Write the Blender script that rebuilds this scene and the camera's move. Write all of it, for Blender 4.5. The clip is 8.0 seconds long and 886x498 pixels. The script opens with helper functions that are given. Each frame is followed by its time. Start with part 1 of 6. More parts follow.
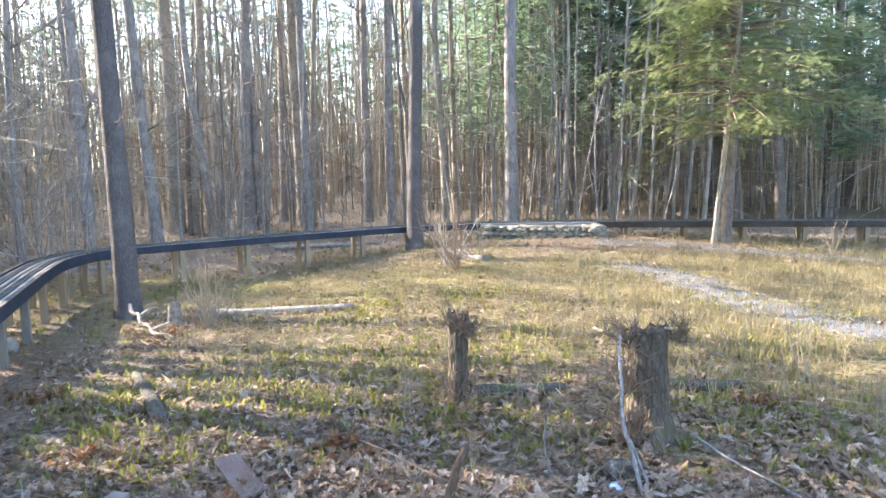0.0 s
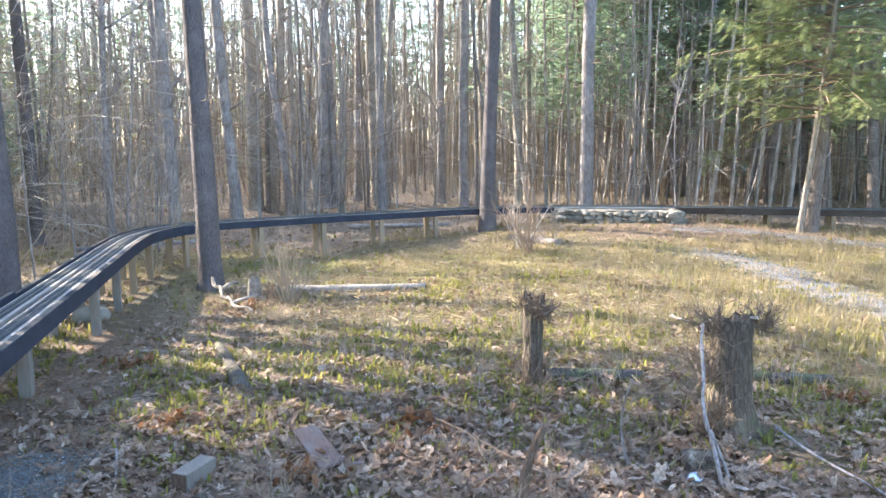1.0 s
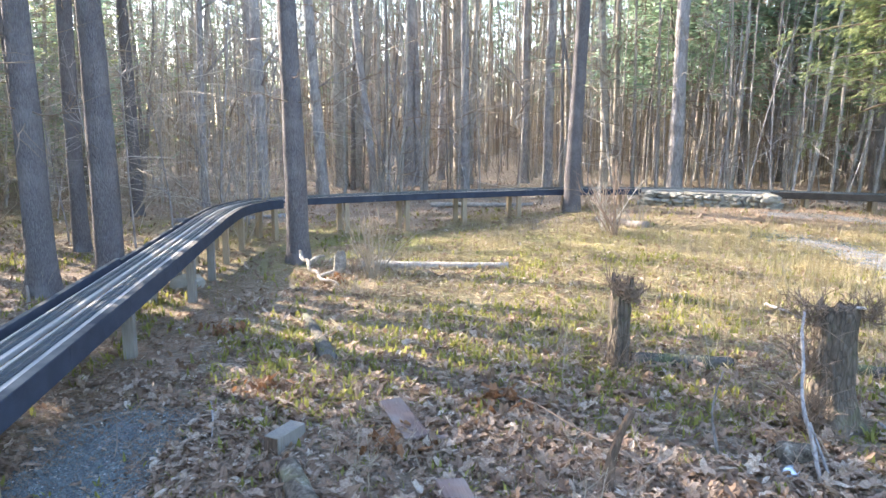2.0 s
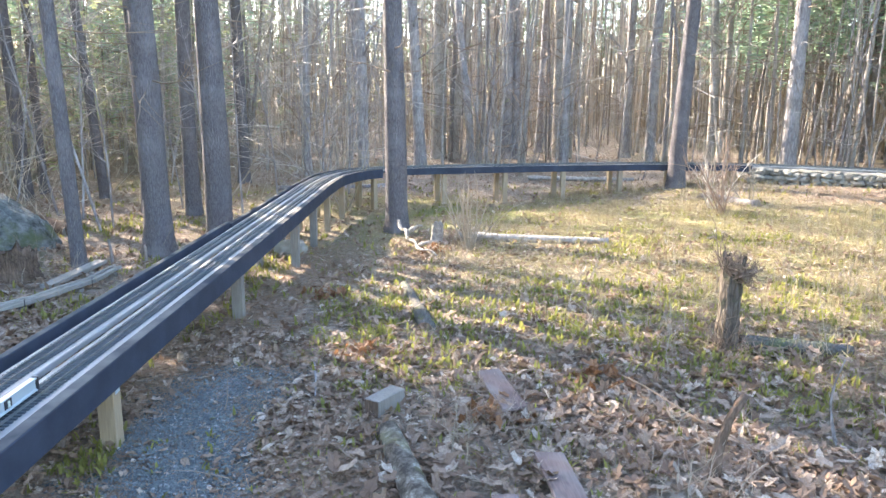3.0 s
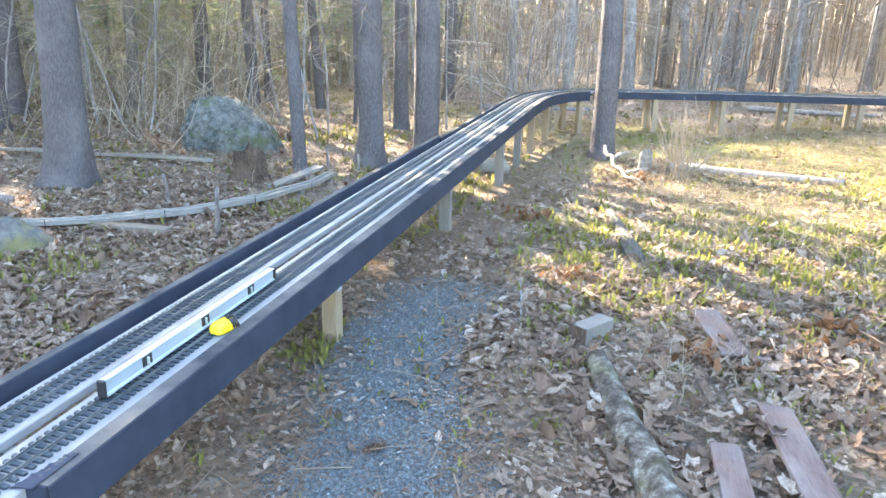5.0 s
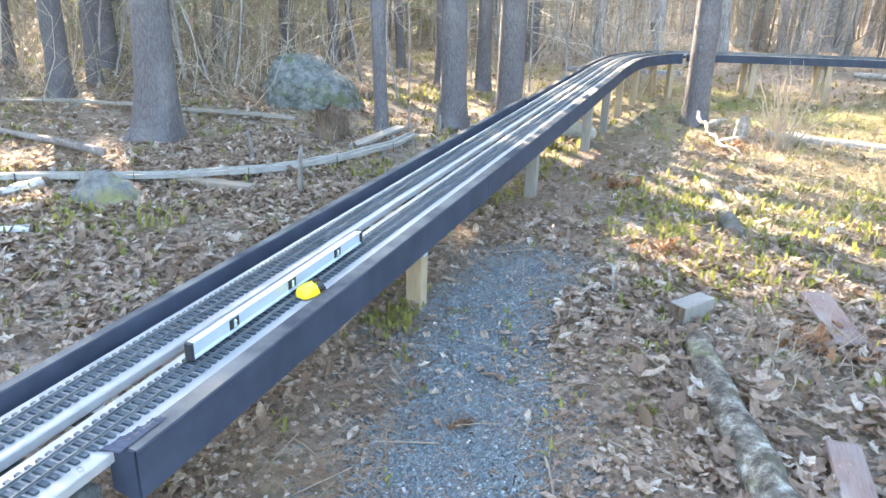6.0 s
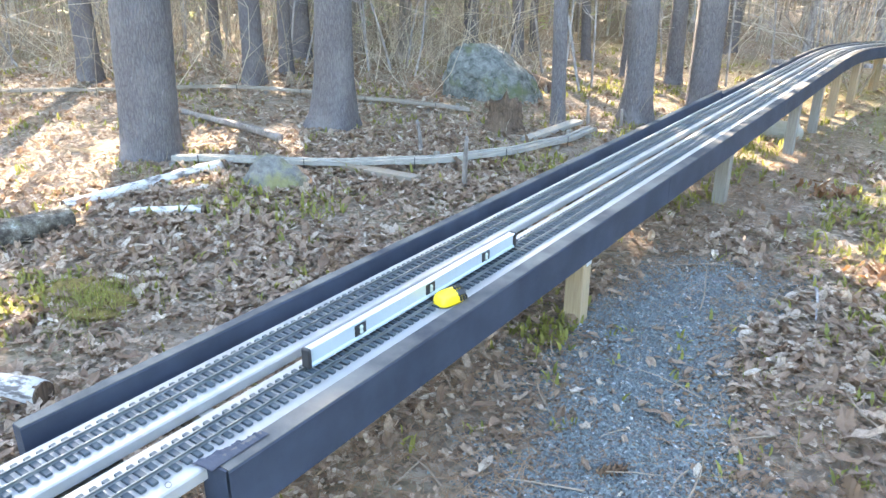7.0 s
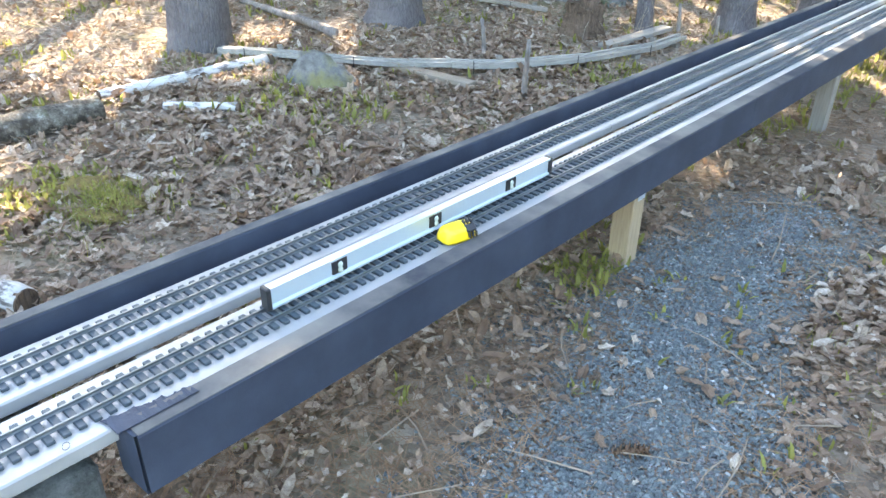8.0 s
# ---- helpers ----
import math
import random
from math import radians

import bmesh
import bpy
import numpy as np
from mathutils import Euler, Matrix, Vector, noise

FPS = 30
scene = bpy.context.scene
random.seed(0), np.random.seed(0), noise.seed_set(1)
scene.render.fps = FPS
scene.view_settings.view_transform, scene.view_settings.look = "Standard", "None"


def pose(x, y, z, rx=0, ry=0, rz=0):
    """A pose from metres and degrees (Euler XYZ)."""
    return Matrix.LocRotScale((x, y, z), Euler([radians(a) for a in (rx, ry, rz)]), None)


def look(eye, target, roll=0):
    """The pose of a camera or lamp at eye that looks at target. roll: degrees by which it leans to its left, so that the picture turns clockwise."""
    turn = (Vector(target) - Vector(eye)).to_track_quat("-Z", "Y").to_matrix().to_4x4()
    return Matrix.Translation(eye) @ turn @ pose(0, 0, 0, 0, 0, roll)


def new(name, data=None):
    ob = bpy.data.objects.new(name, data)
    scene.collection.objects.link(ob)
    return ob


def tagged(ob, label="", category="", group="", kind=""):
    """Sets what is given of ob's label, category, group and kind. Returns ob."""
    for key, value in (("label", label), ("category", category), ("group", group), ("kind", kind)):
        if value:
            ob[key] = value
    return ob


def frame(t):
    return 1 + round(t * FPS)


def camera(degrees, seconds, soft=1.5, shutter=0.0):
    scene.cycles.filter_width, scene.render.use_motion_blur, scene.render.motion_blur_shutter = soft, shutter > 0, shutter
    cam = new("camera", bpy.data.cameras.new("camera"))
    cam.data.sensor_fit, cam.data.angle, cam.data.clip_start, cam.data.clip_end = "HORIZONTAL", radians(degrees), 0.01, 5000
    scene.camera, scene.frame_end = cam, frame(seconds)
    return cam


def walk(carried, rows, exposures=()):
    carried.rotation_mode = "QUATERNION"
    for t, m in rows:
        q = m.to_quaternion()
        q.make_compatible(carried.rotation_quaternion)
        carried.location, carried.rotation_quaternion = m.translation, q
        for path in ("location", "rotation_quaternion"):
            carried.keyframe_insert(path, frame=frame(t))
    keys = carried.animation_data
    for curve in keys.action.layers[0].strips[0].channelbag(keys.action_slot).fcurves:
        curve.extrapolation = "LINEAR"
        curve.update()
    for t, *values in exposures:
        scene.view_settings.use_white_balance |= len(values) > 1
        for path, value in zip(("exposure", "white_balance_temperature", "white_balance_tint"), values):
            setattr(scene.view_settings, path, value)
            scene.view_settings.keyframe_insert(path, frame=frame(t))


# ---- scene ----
cam = camera(62.6, 8.0)
PATH = [
    (0, (0.329, 0.201, 1.881), (0.235, 2.185, 1.64), -0.9),
    (0.5, (0.303, 0.205, 1.871), (0.122, 2.18, 1.608), -0.5),
    (1, (0.268, 0.2, 1.869), (-0.015, 2.159, 1.582), -0.2),
    (1.5, (0.24, 0.195, 1.86), (-0.146, 2.133, 1.548), 0.1),
    (3, (0.136, 0.219, 1.819), (-0.593, 2.034, 1.404), 0.7),
    (3.5, (0.106, 0.203, 1.803), (-0.745, 1.955, 1.348), 0.9),
    (4, (0.079, 0.19, 1.789), (-0.883, 1.874, 1.303), 1.1),
    (4.5, (0.013, 0.207, 1.768), (-1.057, 1.799, 1.203), 1.2),
    (6, (-0.262, 0.314, 1.711), (-1.523, 1.687, 0.988), 1.8),
    (6.5, (-0.354, 0.382, 1.661), (-1.747, 1.595, 0.894), 0.7),
    (7, (-0.482, 0.617, 1.614), (-2.043, 1.622, 0.87), 0.2),
    (7.5, (-0.586, 0.866, 1.6), (-2.203, 1.696, 0.766), 0.0),
    (8, (-0.711, 1.018, 1.519), (-2.281, 1.779, 0.541), 1.0),
]
walk(cam, [(t, look(eye, target, roll)) for t, eye, target, roll in PATH], [(0.0, 3.08, 6200, 14), (2.0, 3.22, 6220, 14), (4.5, 3.92, 6500, 12), (6.0, 4.14, 6800, 11), (7.0, 4.16, 6950, 11), (7.5, 4.32, 7050, 11), (8.0, 3.98, 7100, 10)])

# ---- light ----
SUN_AZ, SUN_EL = radians(70), radians(30)      # azimuth west of +y, height
sun_way = Vector((-math.sin(SUN_AZ) * math.cos(SUN_EL), math.cos(SUN_AZ) * math.cos(SUN_EL), math.sin(SUN_EL)))
world = bpy.data.worlds.new("sky")
scene.world = world
world.use_nodes = True
wn = world.node_tree
sky = wn.nodes.new("ShaderNodeTexSky")
sky.sky_type, sky.sun_disc = "NISHITA", False
sky.sun_elevation, sky.sun_rotation = SUN_EL, -SUN_AZ
sky.air_density, sky.dust_density, sky.ozone_density = 1.0, 1.6, 1.0
wn.links.new(sky.outputs[0], wn.nodes["Background"].inputs[0])
wn.nodes["Background"].inputs[1].default_value = 0.15
sun = new("sun", bpy.data.lights.new("sun", "SUN"))
sun.data.energy, sun.data.angle, sun.data.color = 4.2, radians(0.53), (1.0, 0.86, 0.69)
sun.matrix_world = look((0, 0, 30), Vector((0, 0, 30)) - sun_way)

# ---- mesh helpers ----
rng = np.random.default_rng(7)


def mesh_of(name, verts, faces, mat=None, smooth=False):
    """A mesh from vertex rows and face rows of equal length, or a list of such face arrays."""
    verts = np.asarray(verts, dtype=np.float64)
    groups = faces if isinstance(faces, list) and isinstance(faces[0], np.ndarray) else [faces]
    groups = [np.asarray(g, dtype=np.int64) for g in groups if len(g)]
    me = bpy.data.meshes.new(name)
    me.vertices.add(len(verts))
    me.vertices.foreach_set("co", verts.ravel())
    loops = np.concatenate([g.ravel() for g in groups])
    sizes = np.concatenate([np.full(len(g), g.shape[1]) for g in groups])
    starts = np.concatenate(([0], np.cumsum(sizes)[:-1]))
    me.loops.add(len(loops))
    me.loops.foreach_set("vertex_index", loops)
    me.polygons.add(len(sizes))
    me.polygons.foreach_set("loop_start", starts)
    me.update(calc_edges=True)
    me.polygons.foreach_set("use_smooth", np.full(len(sizes), smooth))
    me.validate()
    if mat:
        me.materials.append(mat)
    return me


def join(pieces):
    """Joins pieces of (verts, faces) with faces of one length."""
    vs, fs, n = [], [], 0
    for v, f in pieces:
        vs.append(v)
        fs.append(np.asarray(f) + n)
        n += len(v)
    return np.concatenate(vs), np.concatenate(fs)


def tube(points, radii, sides=8, cap=True):
    """A tapered tube along points as quads; ends closed by degenerate-free fans made of quads to a centre ring."""
    p = np.asarray(points, float)
    r = np.asarray(radii, float)
    d = np.gradient(p, axis=0)
    d /= np.linalg.norm(d, axis=1)[:, None] + 1e-9
    ref = np.array([1.0, 0.0, 0.0]) if abs(d[0][0]) < 0.8 else np.array([0.0, 1.0, 0.0])
    a = np.cross(d, ref)
    a /= np.linalg.norm(a, axis=1)[:, None] + 1e-9
    b = np.cross(d, a)
    ang = np.linspace(0, 2 * np.pi, sides, endpoint=False)
    ring = np.cos(ang)[None, :, None] * a[:, None] + np.sin(ang)[None, :, None] * b[:, None]
    v = p[:, None] + ring * (r[:, None, None] if r.ndim == 1 else r[:, :, None])
    n = len(p)
    i, j = np.meshgrid(np.arange(n - 1), np.arange(sides), indexing="ij")
    k = (j + 1) % sides
    f = np.stack([i * sides + j, i * sides + k, (i + 1) * sides + k, (i + 1) * sides + j], -1).reshape(-1, 4)
    v = v.reshape(-1, 3)
    if cap and sides % 2 == 0:
        for base, flip in ((0, True), ((n - 1) * sides, False)):
            for q in range(sides // 2 - 1):
                quad = [base + q, base + q + 1, base + sides - 2 - q, base + sides - 1 - q]
                f = np.concatenate([f, [quad[::-1] if flip else quad]])
    return v, f


def scatter(verts, faces, places, spin, size, tilt=None):
    """Copies of one small mesh at places, spun about z, tilted about a level axis and scaled, joined."""
    verts, faces = np.asarray(verts, float), np.asarray(faces)
    n, k = len(places), len(verts)
    size = np.asarray(size, float)
    v = verts[None] * (size[:, None, None] if size.ndim == 1 else size[:, None, :])
    if tilt is not None:
        c, s = np.cos(tilt)[:, None], np.sin(tilt)[:, None]
        v = np.stack([v[..., 0], c * v[..., 1] - s * v[..., 2], s * v[..., 1] + c * v[..., 2]], -1)
    c, s = np.cos(spin)[:, None], np.sin(spin)[:, None]
    v = np.stack([c * v[..., 0] - s * v[..., 1], s * v[..., 0] + c * v[..., 1], v[..., 2]], -1) + np.asarray(places)[:, None]
    f = (faces[None] + (np.arange(n) * k)[:, None, None]).reshape(-1, faces.shape[1])
    return v.reshape(-1, 3), f


def part(name, data, parent=None, label="", m=None):
    """Links a mesh as one object, under a thing or a part where one is given."""
    ob = new(name, data)
    if parent:
        ob.parent = parent
    if m is not None:
        ob.matrix_local = m
    if label:
        ob["label"] = label
    return ob


def thing(name, label, category, data=None, group="", kind="", m=None):
    ob = new(name, data)
    if m is not None:
        ob.matrix_world = m
    return tagged(ob, label, category, group, kind)


def box_mesh(name, size, mat, bevel=0.003, wobble=0.0):
    """A box with bevelled edges, centred in x and y, from 0 up."""
    bm = bmesh.new()
    bmesh.ops.create_cube(bm, size=1.0)
    for v in bm.verts:
        v.co = Vector((v.co.x * size[0], v.co.y * size[1], (v.co.z + 0.5) * size[2]))
        v.co += Vector((random.uniform(-1, 1), random.uniform(-1, 1), random.uniform(-1, 1))) * wobble
    if bevel:
        bmesh.ops.bevel(bm, geom=bm.edges[:], offset=bevel, segments=1, affect="EDGES")
    me = bpy.data.meshes.new(name)
    bm.to_mesh(me)
    bm.free()
    me.materials.append(mat)
    return me


def step(a, b, x):
    t = np.clip((np.asarray(x, float) - a) / (b - a), 0, 1)
    return t * t * (3 - 2 * t)


def lumps(x, y, scale, seed):
    """Smooth pseudo-random height from a few crossed waves, about -1 to 1."""
    r = np.random.default_rng(seed)
    out = 0
    for _ in range(7):
        a, p, q = r.uniform(0, 2 * np.pi), r.uniform(0, 6), r.uniform(0.6, 1.7)
        out = out + np.sin((np.cos(a) * x + np.sin(a) * y) * q / scale * 2 * np.pi + p)
    return out / 4


def height(x, y):
    """The ground's height: level near the path, lower under the far trestle, a low rise at the stone wall."""
    x, y = np.asarray(x, float), np.asarray(y, float)
    h = -0.22 * step(3.2, 8.5, y) * step(0.5, -4.0, x) * (1 - step(17, 30, y))
    h = h + 0.21 * np.exp(-((x - 2.6) / 3.6) ** 2 - ((y - 15.6) / 2.6) ** 2)
    near = np.exp(-((x + 1) ** 2 + (y - 3) ** 2) / 60)
    return h + lumps(x, y, 3.1, 3) * 0.02 + lumps(x, y, 0.9, 5) * (0.008 * near + 0.016 * np.exp(-((x - 1.5) / 5) ** 2 - ((y - 9) / 4) ** 2)) + lumps(x, y, 14, 9) * 0.12 * step(16, 40, np.hypot(x, y))


# ---- materials ----
class Mat:
    """A node material round one Principled shader."""

    def __init__(self, name, rough=0.8, metal=0.0, spec=0.3):
        self.m = bpy.data.materials.new(name)
        self.m.use_nodes = True
        self.t = self.m.node_tree
        self.p = self.t.nodes["Principled BSDF"]
        self.p.inputs["Roughness"].default_value = rough
        self.p.inputs["Metallic"].default_value = metal
        self.p.inputs["Specular IOR Level"].default_value = spec
        self.co = self.t.nodes.new("ShaderNodeTexCoord").outputs["Object"]

    def node(self, kind, **values):
        n = self.t.nodes.new(kind)
        for k, v in values.items():
            n.inputs[k.replace("_", " ")].default_value = v
        return n

    def link(self, a, b):
        self.t.links.new(a, b)

    def stretch(self, sx, sy, sz, src=None):
        n = self.node("ShaderNodeMapping")
        n.inputs["Scale"].default_value = (sx, sy, sz)
        self.link(src or self.co, n.inputs["Vector"])
        return n.outputs[0]

    def noise(self, scale, detail=6, rough=0.6, vec=None):
        n = self.node("ShaderNodeTexNoise", Scale=scale, Detail=detail, Roughness=rough)
        self.link(vec or self.co, n.inputs["Vector"])
        return n.outputs["Fac"]

    def cells(self, scale, vec=None, feature="F1", out="Distance"):
        n = self.node("ShaderNodeTexVoronoi", Scale=scale)
        n.feature = feature
        self.link(vec or self.co, n.inputs["Vector"])
        return n.outputs[out]

    def ramp(self, fac, *stops):
        n = self.node("ShaderNodeValToRGB")
        e = n.color_ramp.elements
        while len(e) < len(stops):
            e.new(0.5)
        for el, (at, col) in zip(e, stops):
            el.position, el.color = at, (*col, 1) if len(col) == 3 else col
        self.link(fac, n.inputs[0])
        return n.outputs[0]

    def mix(self, fac, a, b, kind="MIX"):
        n = self.t.nodes.new("ShaderNodeMix")
        n.data_type, n.blend_type = "RGBA", kind
        for sock, val in ((n.inputs[0], fac), (n.inputs[6], a), (n.inputs[7], b)):
            if isinstance(val, (int, float)):
                sock.default_value = val
            elif isinstance(val, tuple):
                sock.default_value = (*val, 1)
            else:
                self.link(val, sock)
        return n.outputs[2]

    def island(self):
        return self.t.nodes.new("ShaderNodeNewGeometry").outputs["Random Per Island"]

    def per_object(self):
        return self.t.nodes.new("ShaderNodeObjectInfo").outputs["Random"]

    def place(self):
        return self.t.nodes.new("ShaderNodeNewGeometry").outputs["Position"]

    def color(self, c):
        if isinstance(c, tuple):
            self.p.inputs["Base Color"].default_value = (*c, 1)
        else:
            self.link(c, self.p.inputs["Base Color"])
        return self

    def rough(self, c):
        self.link(c, self.p.inputs["Roughness"])
        return self

    def bump(self, h, strength=0.5, dist=0.02):
        n = self.node("ShaderNodeBump", Strength=strength, Distance=dist)
        self.link(h, n.inputs["Height"])
        self.link(n.outputs[0], self.p.inputs["Normal"])
        return self

    def thin(self, col, share):
        """Lets part of the light through, as leaves do."""
        tr = self.node("ShaderNodeBsdfTranslucent")
        self.link(col, tr.inputs["Color"])
        mx = self.node("ShaderNodeMixShader", Fac=share)
        self.link(self.p.outputs[0], mx.inputs[1])
        self.link(tr.outputs[0], mx.inputs[2])
        self.link(mx.outputs[0], self.t.nodes["Material Output"].inputs["Surface"])
        return self


def bark(name, light, dark, grain=1.0, moss=0.0):
    k = Mat(name, 0.92, spec=0.15)
    v = k.stretch(1, 1, 0.22)
    plates = k.cells(26 * grain, v, "DISTANCE_TO_EDGE")
    fine = k.noise(38 * grain, 8, 0.7, v)
    big = k.noise(1.7, 4)
    c = k.ramp(fine, (0.3, dark), (0.7, light))
    c = k.mix(k.ramp(plates, (0.0, (0.6, 0.6, 0.6)), (0.12, (0, 0, 0))), c, tuple(x * 0.72 for x in dark))
    c = k.mix(k.ramp(big, (0.48, (0, 0, 0)), (0.7, (0.55, 0.55, 0.55))), c, tuple(min(1, x * 1.45) for x in light))
    if moss:
        c = k.mix(k.ramp(k.noise(6, 5), (0.62 - moss * 0.2, (0, 0, 0)), (0.72, (0.7, 0.7, 0.7))), c, (0.10, 0.12, 0.045))
    k.color(c)
    h = k.mix(0.5, k.ramp(plates, (0, (0, 0, 0)), (0.3, (1, 1, 1))), fine)
    return k.bump(h, 0.9, 0.02).m


def foliage(name, a, b, share=0.45, deep=0.7):
    k = Mat(name, 0.55, spec=0.25)
    c = k.ramp(k.island(), (0.0, a), (1.0, b))
    c = k.mix(k.noise(3.0, 3), c, tuple(x * deep for x in a))
    k.color(c)
    return k.thin(c, share).m


def lumber(name, light, dark, grey=0.0, rough=0.75, grain=(30, 30, 2.0)):
    k = Mat(name, rough, spec=0.25)
    g = k.noise(3.2, 8, 0.65, k.stretch(*grain))
    c = k.ramp(g, (0.3, dark), (0.68, light))
    c = k.mix(k.ramp(k.noise(2.2, 4), (0.4, (0, 0, 0)), (0.75, (grey, grey, grey))), c, (0.30, 0.29, 0.27))
    c = k.mix(k.ramp(k.per_object(), (0, (0, 0, 0)), (1, (0.3, 0.3, 0.3))), c, dark)
    k.color(c)
    return k.bump(g, 0.35, 0.004).m


M = {}
M["pine_bark"] = bark("pine_bark", (0.18, 0.166, 0.166), (0.092, 0.084, 0.086), 1.9)
M["dark_bark"] = bark("dark_bark", (0.26, 0.23, 0.205), (0.12, 0.105, 0.094))
M["grey_bark"] = bark("grey_bark", (0.36, 0.34, 0.33), (0.17, 0.155, 0.15), 0.7)
M["pale_bark"] = bark("pale_bark", (0.40, 0.36, 0.31), (0.21, 0.185, 0.15), 0.8)
M["thin_bark"] = bark("thin_bark", (0.42, 0.385, 0.34), (0.22, 0.195, 0.17), 1.2)
M["stump_bark"] = bark("stump_bark", (0.17, 0.142, 0.112), (0.062, 0.05, 0.038), 1.2, 0.4)
M["sunk_bark"] = bark("sunk_bark", (0.15, 0.14, 0.125), (0.05, 0.045, 0.04), 1.2, 0.7)
M["twig"] = Mat("twig", 0.85).color((0.22, 0.17, 0.125)).m
M["shoot"] = Mat("dead_shoot", 0.85).color((0.17, 0.125, 0.09)).m
M["hemlock"] = foliage("hemlock_needles", (0.19, 0.235, 0.105), (0.42, 0.465, 0.215), 0.62, 1.0)
M["olive"] = foliage("olive_needles", (0.21, 0.235, 0.115), (0.44, 0.44, 0.235), 0.62, 1.0)
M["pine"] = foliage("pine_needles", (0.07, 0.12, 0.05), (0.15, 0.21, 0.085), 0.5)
# Paler and bluer than near pine: haze is put into the needle colour.
M["hazed_pine"] = foliage("hazed_needles", (0.185, 0.265, 0.18), (0.36, 0.46, 0.285), 0.6, 1.1)
M["drygrass"] = foliage("dry_grass", (0.23, 0.19, 0.10), (0.53, 0.46, 0.285), 0.4)
M["greengrass"] = foliage("green_grass", (0.17, 0.18, 0.04), (0.40, 0.38, 0.11), 0.45)
M["plant"] = foliage("ground_plants", (0.17, 0.18, 0.05), (0.45, 0.42, 0.11), 0.5)

k = Mat("leaf_litter", 0.7, spec=0.3)
c = k.ramp(k.island(), (0.0, (0.14, 0.088, 0.06)), (0.3, (0.25, 0.168, 0.115)), (0.66, (0.36, 0.27, 0.198)), (0.9, (0.47, 0.385, 0.30)), (1.0, (0.59, 0.52, 0.43)))
c = k.mix(k.ramp(k.noise(55, 6, 0.7), (0.38, (0, 0, 0)), (0.66, (0.75, 0.75, 0.75))), c, (0.19, 0.13, 0.088))
c = k.mix(k.ramp(k.noise(170, 4, 0.7), (0.5, (0, 0, 0)), (0.75, (0.5, 0.5, 0.5))), c, (0.10, 0.065, 0.042))
k.color(c).bump(k.noise(60, 5, 0.7), 0.8, 0.012)
M["litter"] = k.thin(c, 0.25).m

k = Mat("forest_ground", 0.95, spec=0.1)
pos = k.place()
n1, n2, n3 = k.noise(0.55, 5, 0.6, pos), k.noise(7, 8, 0.7, pos), k.cells(14, pos, out="Color")
c = k.ramp(n2, (0.3, (0.10, 0.08, 0.064)), (0.5, (0.19, 0.158, 0.128)), (0.7, (0.33, 0.28, 0.225)))
c = k.mix(0.35, c, k.ramp(k.noise(40, 6, 0.75, pos), (0.35, (0.06, 0.04, 0.025)), (0.65, (0.42, 0.33, 0.23))))
bits = k.cells(34, k.mix(0.02, pos, k.noise(30, 3, 0.5, pos)), out="Color")
c = k.mix(k.ramp(k.noise(1.9, 5, 0.6, pos), (0.36, (0.25, 0.25, 0.25)), (0.6, (0.7, 0.7, 0.7))), c, k.ramp(bits, (0.15, (0.095, 0.07, 0.052)), (0.5, (0.21, 0.165, 0.125)), (0.85, (0.40, 0.335, 0.265))))
green = k.ramp(k.noise(22, 6, 0.7, pos), (0.3, (0.06, 0.075, 0.02)), (0.7, (0.20, 0.21, 0.06)))
c = k.mix(k.ramp(n1, (0.54, (0, 0, 0)), (0.72, (0.45, 0.45, 0.45))), c, green)
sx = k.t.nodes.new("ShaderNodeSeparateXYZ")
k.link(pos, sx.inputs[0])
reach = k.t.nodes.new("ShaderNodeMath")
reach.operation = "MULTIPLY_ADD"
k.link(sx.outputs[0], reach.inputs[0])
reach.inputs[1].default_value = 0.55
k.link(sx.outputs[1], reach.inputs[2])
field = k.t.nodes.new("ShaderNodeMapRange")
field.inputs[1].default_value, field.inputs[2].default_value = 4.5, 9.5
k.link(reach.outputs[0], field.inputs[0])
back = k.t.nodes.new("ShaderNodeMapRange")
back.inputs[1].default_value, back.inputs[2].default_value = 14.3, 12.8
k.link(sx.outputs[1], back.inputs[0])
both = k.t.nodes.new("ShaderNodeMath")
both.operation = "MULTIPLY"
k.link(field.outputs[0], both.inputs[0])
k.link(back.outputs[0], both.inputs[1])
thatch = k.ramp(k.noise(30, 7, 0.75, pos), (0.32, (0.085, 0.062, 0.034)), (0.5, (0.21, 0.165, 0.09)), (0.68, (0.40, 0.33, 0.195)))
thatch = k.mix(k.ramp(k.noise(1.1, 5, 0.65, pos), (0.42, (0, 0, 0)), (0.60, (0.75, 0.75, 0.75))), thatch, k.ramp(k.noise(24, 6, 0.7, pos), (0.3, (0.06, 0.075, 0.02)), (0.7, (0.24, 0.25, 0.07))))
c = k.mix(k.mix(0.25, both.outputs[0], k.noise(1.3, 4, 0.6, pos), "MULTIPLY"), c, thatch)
k.color(c).bump(k.mix(0.5, n2, k.noise(40, 6, 0.75, pos)), 1.0, 0.05)
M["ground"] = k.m

